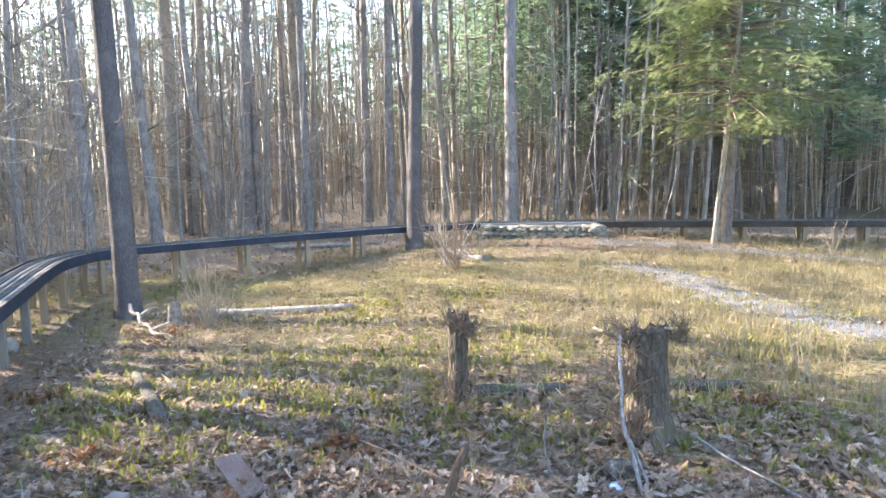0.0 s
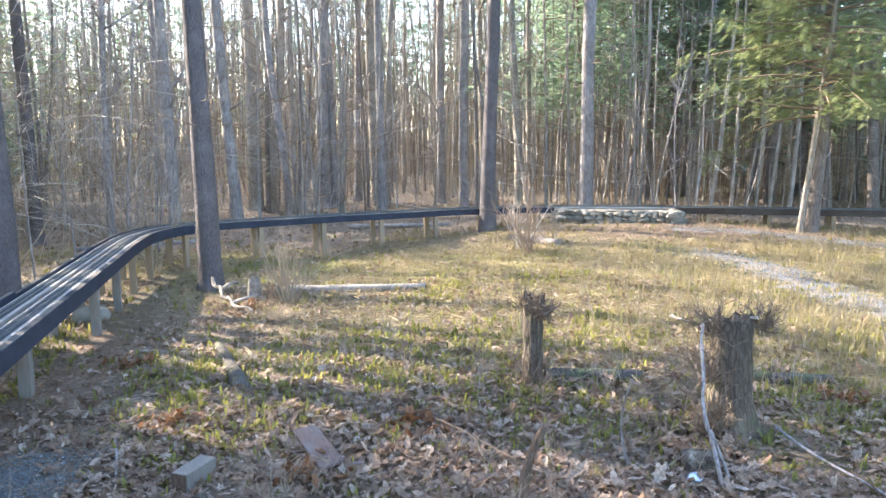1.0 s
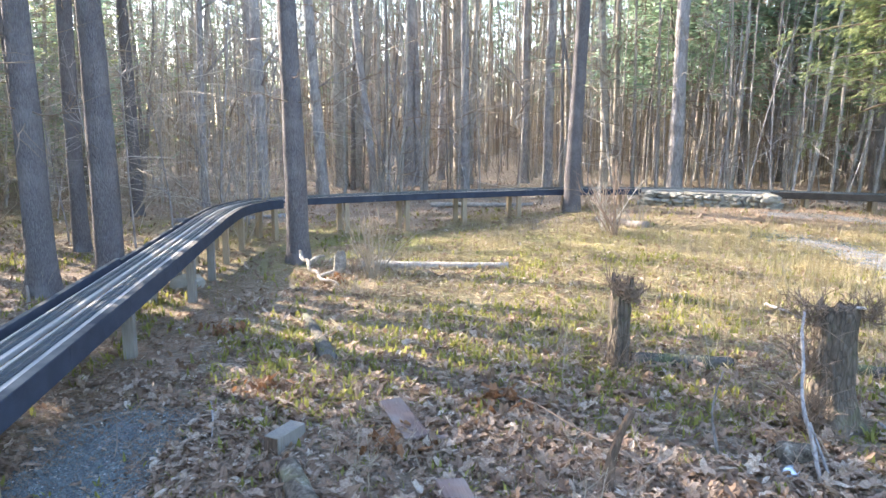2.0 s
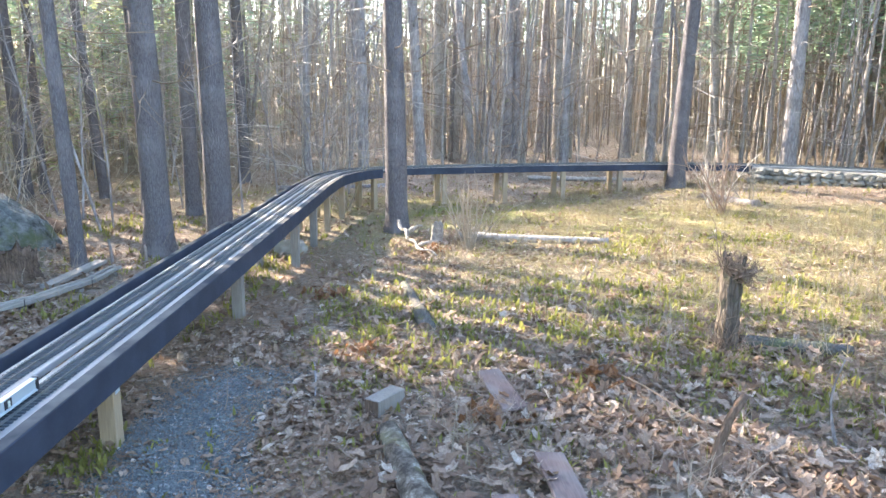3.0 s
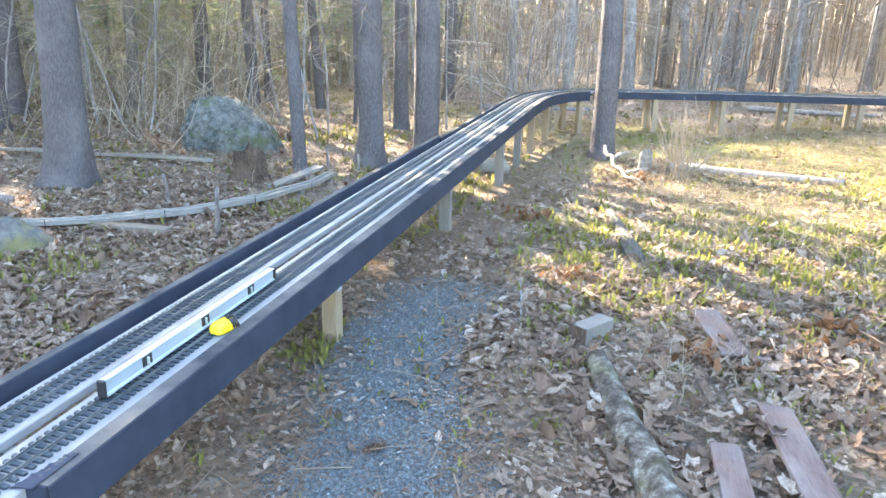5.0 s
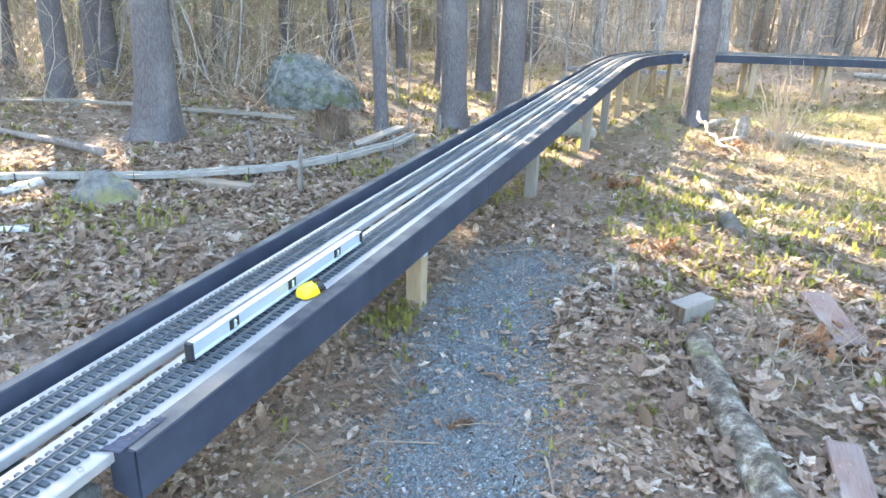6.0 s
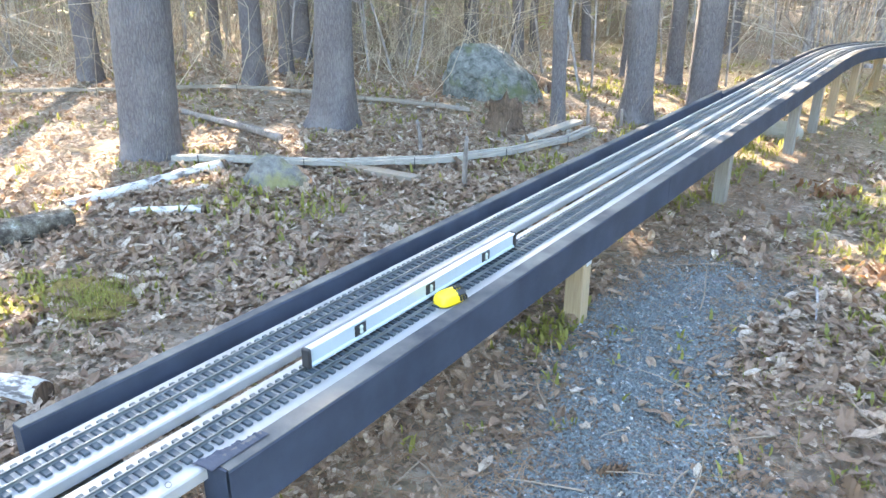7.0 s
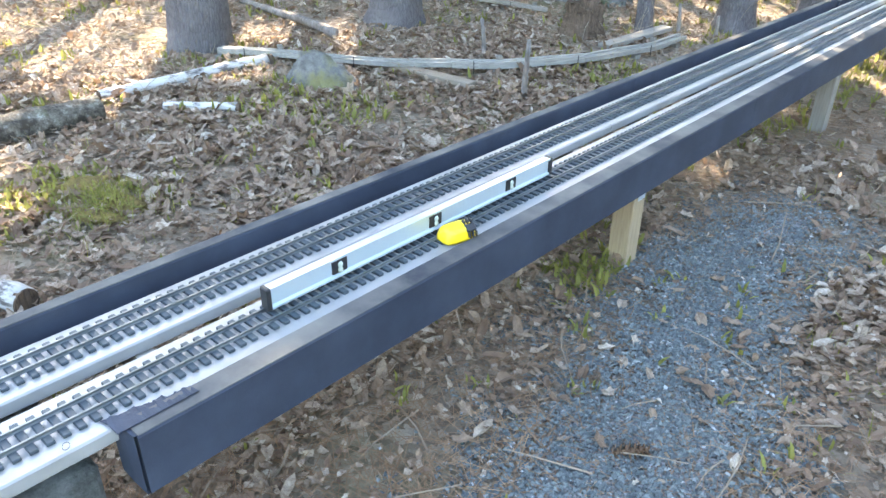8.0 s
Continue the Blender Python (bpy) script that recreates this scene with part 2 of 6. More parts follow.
k = Mat("grey_gravel", 0.85, spec=0.3)
v = k.place()
c = k.ramp(k.cells(150, v, out="Color"), (0.1, (0.09, 0.095, 0.10)), (0.5, (0.165, 0.17, 0.178)), (0.9, (0.30, 0.31, 0.32)))
c = k.mix(k.ramp(k.noise(2.6, 7, 0.7, v), (0.42, (0, 0, 0)), (0.62, (0.85, 0.85, 0.85))), c, (0.15, 0.115, 0.085))
k.color(c).bump(k.cells(90, v), 1.0, 0.012)
M["gravel"] = k.m
k = Mat("gravel_stone", 0.8, spec=0.35)
k.color(k.ramp(k.island(), (0, (0.055, 0.065, 0.067)), (0.6, (0.10, 0.114, 0.114)), (0.95, (0.16, 0.177, 0.172)), (1, (0.34, 0.34, 0.335))))
M["pebble"] = k.m

k = Mat("black_felt", 0.75, spec=0.35)
c = k.mix(k.ramp(k.noise(4, 6, 0.6), (0.4, (0, 0, 0)), (0.75, (1, 1, 1))), (0.021, 0.028, 0.045), (0.040, 0.051, 0.076))
k.color(c).bump(k.noise(260, 3), 0.4, 0.002)
M["felt"] = k.m
k = Mat("white_board", 0.36, spec=0.5)
g = k.noise(5, 7, 0.65)
c = k.mix(k.ramp(g, (0.45, (0, 0, 0)), (0.75, (0.8, 0.8, 0.8))), (0.295, 0.29, 0.28), (0.205, 0.197, 0.18))
k.color(c).bump(k.noise(40, 5), 0.15, 0.002)
M["white"] = k.m
k = Mat("worn_edge", 0.9, spec=0.1)
g = k.noise(3.2, 6, 0.6)
k.color(k.ramp(g, (0.36, (0.04, 0.043, 0.05)), (0.52, (0.105, 0.10, 0.094)), (0.78, (0.205, 0.19, 0.165)))).bump(k.noise(30, 5), 0.3, 0.003)
M["worn"] = k.m
M["sleeper"] = Mat("sleeper_plastic", 0.55, spec=0.4).color((0.042, 0.056, 0.066)).m
k = Mat("rail_metal", 0.42, 0.6, 0.4)
k.color(k.ramp(k.noise(9, 5), (0.35, (0.11, 0.125, 0.13)), (0.7, (0.22, 0.23, 0.23))))
M["rail"] = k.m
# Less metallic, with the blue of reflected sky put into the base colour.
k = Mat("aluminium", 0.34, 0.45, 0.5)
k.color((0.50, 0.58, 0.62)).bump(k.noise(300, 2), 0.05, 0.001)
M["alu"] = k.m
M["blackplastic"] = Mat("black_plastic", 0.45, spec=0.4).color((0.02, 0.02, 0.022)).m
M["yellow"] = Mat("yellow_plastic", 0.35, spec=0.5).color((0.80, 0.56, 0.02)).m
k = Mat("vial", 0.15, spec=0.5)
M["vial"] = k.color((0.40, 0.45, 0.40)).m
M["newwood"] = lumber("new_lumber", (0.36, 0.28, 0.18), (0.23, 0.175, 0.11), 0.45)
M["oldwood"] = lumber("weathered_lumber", (0.25, 0.232, 0.20), (0.135, 0.122, 0.104), 0.5)
M["palewood"] = lumber("pale_lumber", (0.345, 0.33, 0.29), (0.165, 0.155, 0.135), 0.6, 0.75, (16, 1.6, 22))
M["backlath"] = lumber("brown_lath", (0.29, 0.25, 0.20), (0.14, 0.118, 0.092), 0.5, 0.8, (16, 1.6, 22))
M["flatwood"] = lumber("weathered_flat_lumber", (0.34, 0.315, 0.27), (0.18, 0.162, 0.135), 0.5, 0.75, (2.0, 34, 34))
M["plankwood"] = lumber("brown_plank", (0.27, 0.215, 0.155), (0.15, 0.115, 0.08), 0.5, 0.8, (2.0, 34, 34))
M["redwood"] = lumber("red_brown_board", (0.18, 0.122, 0.104), (0.095, 0.064, 0.054), 0.6, 0.85, (2.5, 26, 26))
M["darkboard"] = lumber("dark_board", (0.085, 0.066, 0.052), (0.04, 0.032, 0.027), 0.2, 0.9, (3, 3, 20))
M["rotten"] = bark("rotten_wood", (0.17, 0.12, 0.085), (0.06, 0.043, 0.032), 1.2)

k = Mat("grey_stone", 0.9, spec=0.2)
c = k.ramp(k.noise(8, 9, 0.75), (0.34, (0.06, 0.066, 0.06)), (0.52, (0.205, 0.218, 0.205)), (0.72, (0.38, 0.395, 0.375)))
c = k.mix(k.ramp(k.noise(2.6, 5), (0.52, (0, 0, 0)), (0.66, (0.75, 0.75, 0.75))), c, (0.15, 0.17, 0.07))
c = k.mix(k.ramp(k.cells(9), (0.0, (0.8, 0.8, 0.8)), (0.22, (0, 0, 0))), c, (0.42, 0.46, 0.42))
k.color(c).bump(k.noise(11, 9, 0.75), 1.0, 0.09)
M["stone"] = k.m
k = Mat("mossy_field_stone", 0.9, spec=0.2)
c = k.ramp(k.noise(7, 9, 0.75), (0.3, (0.12, 0.118, 0.11)), (0.52, (0.25, 0.243, 0.225)), (0.75, (0.38, 0.37, 0.34)))
c = k.mix(k.ramp(k.noise(1.8, 5), (0.48, (0, 0, 0)), (0.62, (0.75, 0.75, 0.75))), c, (0.27, 0.25, 0.08))
k.color(c).bump(k.noise(9, 9, 0.75), 1.0, 0.06)
M["mossstone"] = k.m
k = Mat("field_stone", 0.9, spec=0.2)
c = k.ramp(k.per_object(), (0, (0.20, 0.19, 0.17)), (0.5, (0.29, 0.275, 0.24)), (1, (0.40, 0.375, 0.325)))
c = k.mix(k.noise(12, 7, 0.7), c, (0.20, 0.19, 0.15))
k.color(c).bump(k.noise(14, 7, 0.7), 0.7, 0.03)
M["fieldstone"] = k.m
k = Mat("birch_bark", 0.7, spec=0.3)
v = k.stretch(1, 1, 5)
c = k.ramp(k.noise(5, 6, 0.7, v), (0.42, (0.09, 0.08, 0.075)), (0.5, (0.42, 0.40, 0.37)), (0.8, (0.58, 0.56, 0.52)))
k.color(c).bump(k.noise(14, 6, 0.7, v), 0.4, 0.006)
M["birch"] = k.m
k = Mat("lichen_log", 0.9, spec=0.15)
c = k.ramp(k.noise(13, 8, 0.75), (0.42, (0.05, 0.042, 0.034)), (0.55, (0.145, 0.13, 0.105)), (0.70, (0.38, 0.39, 0.35)))
c = k.mix(k.ramp(k.noise(3, 5), (0.58, (0, 0, 0)), (0.70, (0.6, 0.6, 0.6))), c, (0.13, 0.14, 0.05))
k.color(c).bump(k.noise(18, 7, 0.7), 0.8, 0.02)
M["lichen"] = k.m
k = Mat("moss", 0.95, spec=0.1)
k.color(k.ramp(k.noise(16, 6, 0.7), (0.3, (0.10, 0.072, 0.035)), (0.55, (0.22, 0.165, 0.06)), (0.8, (0.33, 0.285, 0.10)))).bump(k.noise(60, 5, 0.7), 1.0, 0.03)
M["moss"] = k.m
k = Mat("bleached_wood", 0.75, spec=0.25)
g = k.noise(15, 8, 0.75)
k.color(k.ramp(g, (0.32, (0.13, 0.112, 0.09)), (0.5, (0.28, 0.255, 0.22)), (0.7, (0.47, 0.44, 0.395)))).bump(g, 0.6, 0.012)
M["pale_log"] = k.m
M["foil"] = Mat("foil", 0.35, 0.6, 0.5).color((0.55, 0.62, 0.72)).m
M["straw"] = foliage("pine_straw", (0.22, 0.125, 0.07), (0.50, 0.33, 0.20), 0.1)
M["rust"] = foliage("rust_fern", (0.17, 0.085, 0.04), (0.36, 0.19, 0.095), 0.25)
M["redtwig"] = Mat("red_twig", 0.75).color((0.27, 0.195, 0.145)).m
M["cone"] = Mat("pine_cone", 0.8).color((0.19, 0.12, 0.075)).m

# ---- ground ----
def axis_steps(edges):
    out = []
    for a, b, n in edges:
        out += list(np.linspace(a, b, n, endpoint=False))
    return np.array(out + [edges[-1][1]])


gx = axis_steps([(-900, -60, 12), (-60, -16, 22), (-16, 14, 150), (14, 60, 22), (60, 900, 12)])
gy = axis_steps([(-900, -40, 10), (-40, -3, 16), (-3, 20, 130), (20, 60, 26), (60, 900, 14)])
X, Y = np.meshgrid(gx, gy, indexing="ij")
gv = np.stack([X, Y, height(X, Y)], -1).reshape(-1, 3)
i, j = np.meshgrid(np.arange(len(gx) - 1), np.arange(len(gy) - 1), indexing="ij")
q = i * len(gy) + j
gf = np.stack([q, q + len(gy), q + len(gy) + 1, q + 1], -1).reshape(-1, 4)
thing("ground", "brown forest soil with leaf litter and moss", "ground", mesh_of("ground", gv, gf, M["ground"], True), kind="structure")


def ribbon(name, line, widths, lift, mat, label, rag=0.2):
    """A strip of loose gravel that lies on the ground along a line, with an uneven edge."""
    p = smooth_line(line, 0.15)
    w = np.interp(np.linspace(0, 1, len(p)), np.linspace(0, 1, len(widths)), widths)
    d = np.gradient(p, axis=0)
    d /= np.linalg.norm(d, axis=1)[:, None]
    nrm = np.stack([-d[:, 1], d[:, 0]], -1)
    across = np.linspace(-1, 1, 15)
    edge = 1 + rag * lumps(p[:, 0] * 3, p[:, 1] * 3, 1.7, 11)
    edge2 = 1 + rag * lumps(p[:, 0] * 3, p[:, 1] * 3, 1.7, 12)
    reach = np.where(across[None] > 0, edge[:, None], edge2[:, None]) * w[:, None] / 2
    xy = p[:, None] + nrm[:, None] * (across[None] * reach)[..., None]
    z = height(xy[..., 0], xy[..., 1]) + lift * (1 - np.abs(across[None]) ** 4) - 0.012 * (np.abs(across[None]) > 0.98) + 0.006
    v = np.concatenate([xy, z[..., None]], -1).reshape(-1, 3)
    n, m = len(p), len(across)
    i, j = np.meshgrid(np.arange(n - 1), np.arange(m - 1), indexing="ij")
    q = i * m + j
    f = np.stack([q, q + 1, q + m + 1, q + m], -1).reshape(-1, 4)[:, ::-1]
    return thing(name, label, "path", mesh_of(name, v, f, mat, True), kind="structure"), xy


def smooth_line(points, gap):
    """A Catmull-Rom line through points, in even steps."""
    p = np.asarray(points, float)
    p = np.concatenate([[2 * p[0] - p[1]], p, [2 * p[-1] - p[-2]]])
    out = []
    for a in range(1, len(p) - 2):
        t = np.linspace(0, 1, 40, endpoint=False)[:, None]
        p0, p1, p2, p3 = p[a - 1], p[a], p[a + 1], p[a + 2]
        out.append(0.5 * (2 * p1 + (p2 - p0) * t + (2 * p0 - 5 * p1 + 4 * p2 - p3) * t ** 2 + (3 * p1 - p0 - 3 * p2 + p3) * t ** 3))
    out = np.concatenate(out + [p[-2][None]])
    s = np.concatenate([[0], np.cumsum(np.linalg.norm(np.diff(out, axis=0), axis=1))])
    even = np.arange(0, s[-1], gap)
    return np.stack([np.interp(even, s, out[:, c]) for c in range(out.shape[1])], -1)


PATH_LINE = [(-0.2, -1.2), (-0.65, 0.2), (-1.18, 1.2), (-1.76, 2.08), (-2.28, 2.78), (-2.62, 3.4), (-2.75, 3.85)]
gravel_path, path_xy = ribbon("gravel_path", PATH_LINE, [0.4, 0.42, 0.44, 0.46, 0.46, 0.40, 0.2], 0.008, M["gravel"], "blue-grey crushed gravel footpath beside the trestle")
ROAD_LINE = [(2.75, 12.7), (3.45, 11.5), (3.6, 10.4), (3.95, 9.2), (4.55, 8.0), (5.7, 6.2), (7.6, 3.6)]
gravel_drive, drive_xy = ribbon("gravel_drive", ROAD_LINE, [0.3, 0.85, 0.6, 0.5, 0.95, 1.1, 1.4], 0.015, M["gravel"], "pale gravel track through dry grass", 0.85)
SIDE_LINE = [(2.7, 14.9), (4.5, 14.55), (6.0, 13.85), (7.5, 13.2), (10.0, 12.7), (14.0, 12.2)]
gravel_side, side_xy = ribbon("gravel_side_track", SIDE_LINE, [0.5, 0.6, 0.5, 0.5, 0.5], 0.012, M["gravel"], "pale gravel side track through dry grass", 0.5)

# ---- trestle railway ----
D = np.array([-0.376, 0.9266])
NL = np.array([-0.9266, -0.376])
C0 = np.array([-2.347, 1.252])
LINE = [tuple(C0 + D * s) for s in (-6, -3, 0, 3, 6, 8, 9)] + [(-6.12, 10.8), (-6.1, 11.85), (-5.5, 12.62), (-3.92, 13.97), (-2.5, 15.05), (-1.2, 15.9), (0.5, 16.45), (3.4, 16.5), (6.9, 16.2), (10, 15.7), (15, 14.6), (22, 12.6)]
rail_line = smooth_line(LINE, 0.05)
rail_s = np.arange(len(rail_line)) * 0.05 - 6.0


def at_s(s, u=0.0):
    """A place u metres left of the railway's middle, s metres along it, and the heading there."""
    s = np.asarray(s, float)
    p = np.stack([np.interp(s, rail_s, rail_line[:, c]) for c in (0, 1)], -1)
    a = np.stack([np.interp(s + 0.06, rail_s, rail_line[:, c]) - np.interp(s - 0.06, rail_s, rail_line[:, c]) for c in (0, 1)], -1)
    a /= np.linalg.norm(a, axis=-1)[..., None]
    left = np.stack([-a[..., 1], a[..., 0]], -1)
    return p + left * np.asarray(u)[..., None], a


def sweep(s0, s1, profile, gap=0.1):
    """A closed profile of (u, z) swept along the railway, ends capped where it has four corners."""
    s = np.linspace(s0, s1, max(2, int((s1 - s0) / gap) + 1))
    prof = np.asarray(profile, float)
    m = len(prof)
    rings = []
    for u, z in prof:
        p, _ = at_s(s, np.full(len(s), u))
        rings.append(np.concatenate([p, np.full((len(s), 1), z)], 1))
    v = np.stack(rings, 1).reshape(-1, 3)
    i, j = np.meshgrid(np.arange(len(s) - 1), np.arange(m), indexing="ij")
    k2 = (j + 1) % m
    f = np.stack([i * m + j, i * m + k2, (i + 1) * m + k2, (i + 1) * m + j], -1).reshape(-1, 4)
    for base, flip in ((0, True), ((len(s) - 1) * m, False)):
        for q in range(m // 2 - 1):
            quad = [base + q, base + q + 1, base + m - 2 - q, base + m - 1 - q]
            f = np.concatenate([f, [quad[::-1] if flip else quad]])
    return v, f


def rect(u0, u1, z0, z1, b=0.004):
    return [(u0 + b, z0), (u1 - b, z0), (u1, z0 + b), (u1, z1 - b), (u1 - b, z1), (u0 + b, z1), (u0, z1 - b), (u0, z0 + b)]


BOARD = 0.485          # top of the boards under the tracks
RF, LF = (-0.283, -0.219), (0.238, 0.278)   # side boards, right and left, from the middle line
RB, LB = (-0.216, -0.034), (0.020, 0.192)   # boards under the two tracks
TRACKS = (-0.123, 0.106)
trestle = thing("trestle", "long low trestle with black felt-covered sides on timber posts", "trestle")
S_END = 40.0
S_BEND = 11.72
S_W0 = float(rail_s[np.argmin(np.abs(rail_line[:, 0] - 0.38))])
S_W1 = float(rail_s[np.argmin(np.abs(rail_line[:, 0] - 2.95))])


def run(name, s0, s1, length, profile, mat, label="", gap=0.12):
    s = s0
    while s < s1 - 0.3:
        e = min(s + length, s1)
        part(name, mesh_of(name, *sweep(s + 0.002, e - 0.002, profile, gap), mat), trestle, label)
        s = e


for (u0, u1), s0, top in ((RF, -0.445, 0.496), (LF, -0.66, 0.525)):
    # beyond the bend the side boards are shallower and end flush with the track boards
    for a, e, h in ((s0, 5.5, top), (5.5, S_BEND, 0.494)):
        run("side_board", a, e, 3.05, rect(u0, u1, 0.335, h - 0.003), M["felt"], "black felt-covered side board")
        run("edge_cap", a + 0.002, e, 3.05, rect(u0 + 0.002, u1 - 0.002, h - 0.0029, h, 0.001), M["worn"], "worn grey top edge")
    run("side_board", S_BEND, S_W0, 3.05, rect(u0, u1, 0.368, 0.484), M["felt"], "black felt-covered side board")
    run("edge_cap", S_BEND + 0.002, S_W0, 3.05, rect(u0 + 0.002, u1 - 0.002, 0.4841, 0.487, 0.001), M["worn"], "worn grey top edge")
    # Past the wall: dark wood, with the shade there put into its colour too.
    run("side_board", S_W1, S_END, 3.05, rect(u0, u1, 0.368, 0.496), M["darkboard"], "dark weathered side board, shade in its colour")
for u0, u1 in (RB, LB):
    run("track_board", -5.5, S_END, 3.66, rect(u0, u1, BOARD - 0.036, BOARD), M["white"], "white-painted board under the track")
for s in [q for q in np.arange(-0.3, 38, 0.61) if not S_W0 - 0.1 < q < S_W1]:
    w = 0.044
    v, f = sweep(s, s + w, rect(RF[1], LF[0], 0.375, BOARD - 0.037), 0.05)
    part("cross_bar", mesh_of("cross_bar", v, f, M["palewood"]), trestle)

post_base = []
BENTS = [1.62, 4.03, 6.45, 7.7, 8.9] + [10.1, 11.4] + list(np.arange(12.9, S_W0, 1.23)) + list(np.arange(S_W1 + 0.7, 38, 1.22))
for n, s in enumerate(BENTS):
    for u in (-0.215, 0.215):
        p, a = at_s(s, u)
        g = float(height(p[0], p[1])) - 0.06
        top = 0.372 if s < S_W0 else 0.42
        me = box_mesh("post", (0.089, 0.089, top - g), M["newwood"] if (n == 0 or n > 3) else M["oldwood"], 0.004, 0.003)
        part("post", me, trestle, "", pose(p[0], p[1], g, 0, 0, math.degrees(math.atan2(a[1], a[0]))))
p, a = at_s(1.62, -0.262)
bracket = box_mesh("bracket", (0.05, 0.004, 0.05), M["alu"], 0.001)
part("bracket", bracket, trestle, "small bright metal bracket", pose(p[0], p[1], 0.30, 0, 0, math.degrees(math.atan2(a[1], a[0]))))
# pier under the open end
for s, u in ((-0.62, 0.0), (-2.6, 0.0), (-4.6, 0.0)):
    p, a = at_s(s, u)
    me = box_mesh("pier", (0.22, 0.44, 0.45), M["stone"], 0.012, 0.006)
    part("pier", me, trestle, "grey masonry pier", pose(p[0], p[1], -0.02, 0, 0, math.degrees(math.atan2(a[1], a[0]))))

# torn felt at the open end: a ragged sheet that laps from the side board onto the track board
q = np.random.default_rng(14)
fs = np.linspace(-0.468, -0.29, 27)
lap = np.clip(0.030 * (1 - ((fs + 0.468) / 0.18) ** 1.2) + q.uniform(-0.005, 0.005, 27) + 0.004 * np.sin(fs * 120), 0.001, 1)
p1, _ = at_s(fs, np.full(27, RF[0] + 0.03))
p2, _ = at_s(fs + q.uniform(-0.003, 0.003, 27), RF[1] + lap * 0.4)
p3, _ = at_s(fs + q.uniform(-0.004, 0.004, 27), RF[1] + 0.003 + lap)
rows = [np.c_[p1, np.full(27, 0.500)], np.c_[p2, np.full(27, BOARD + 0.009) + q.uniform(-0.002, 0.004, 27)], np.c_[p3, np.full(27, BOARD + 0.004) + q.uniform(0, 0.004, 27)]]
v = np.concatenate(rows + [w - [0, 0, 0.0025] for w in rows])
f = []
for n in range(26):
    for w in (0, 27):
        f += [[w + n, w + n + 1, w + 28 + n, w + 27 + n], [81 + w + n, 81 + w + 27 + n, 81 + w + 28 + n, 81 + w + n + 1]]
    f += [[54 + n, 55 + n, 136 + n, 135 + n]]
part("felt_flap", mesh_of("felt_flap", v, f, M["felt"]), trestle, "torn black felt flap")
e1, _ = at_s(np.array([-0.4495, -0.452, -0.458]), np.array([RF[0] + 0.002, -0.235, -0.200]))
v = np.concatenate([np.c_[e1, [0.497, 0.495, 0.488]], np.c_[e1, [0.34, 0.34, 0.36]], np.c_[e1 + D * 0.006, [0.497, 0.495, 0.488]], np.c_[e1 + D * 0.006, [0.34, 0.34, 0.36]]])
f = [[0, 1, 4, 3], [1, 2, 5, 4], [6, 9, 10, 7], [7, 10, 11, 8], [0, 6, 7, 1], [1, 7, 8, 2], [3, 4, 10, 9], [4, 5, 11, 10]]
part("felt_end", mesh_of("felt_end", v, f, M["felt"]), trestle, "black felt hanging at the open end")

# the two tracks
TIE = (0.0165, 0.106, 0.009)
tie_mesh = box_mesh("sleeper", TIE, M["sleeper"], 0.0015)
RAILP = [(-0.0045, 0), (0.0045, 0), (0.0045, 0.0014), (0.001, 0.0026), (0.001, 0.0066), (0.0022, 0.0074), (0.0022, 0.0098), (-0.0022, 0.0098), (-0.0022, 0.0074), (-0.001, 0.0066), (-0.001, 0.0026), (-0.0045, 0.0014)]
PITCH = 0.0312
for n, u in enumerate(TRACKS):
    track = thing("railway_track", "narrow model railway track with dark plastic sleepers", "railway track", group="tracks on the trestle")
    for side in (-0.0245, 0.0245):
        part("rail", mesh_of("rail", *sweep(-5.4, S_END - 0.1, [(u + side + a, BOARD + 0.0092 + b) for a, b in RAILP], 0.12), M["rail"]), track, "dull metal rail")
    all_s = np.arange(-5.4, S_END - 0.1, PITCH)
    near = [s for s in all_s if -1.4 < s < 7.9]
    for s in near:
        p, a = at_s(s, u)
        part("sleeper", tie_mesh, track, "", pose(p[0], p[1], BOARD + 0.0005, 0, 0, math.degrees(math.atan2(a[1], a[0]))))
    rest = np.array([s for s in all_s if not -1.4 < s < 7.9])
    p, a = at_s(rest, np.full(len(rest), u))
    bv = np.array([[x * TIE[0] / 2, y * TIE[1] / 2, z * TIE[2]] for x in (-1, 1) for y in (-1, 1) for z in (0, 1)])
    bf = np.array([[1, 5, 7, 3], [0, 1, 3, 2], [4, 6, 7, 5], [0, 4, 5, 1], [2, 3, 7, 6]])
    v, f = scatter(bv, bf, np.c_[p, np.full(len(p), BOARD + 0.0005)], np.arctan2(a[:, 1], a[:, 0]), np.ones(len(p)))
    far = part("far_sleeper_strip", mesh_of("far_sleeper_strip", v, f, M["sleeper"]), track)
    far["kind"] = "stuff"

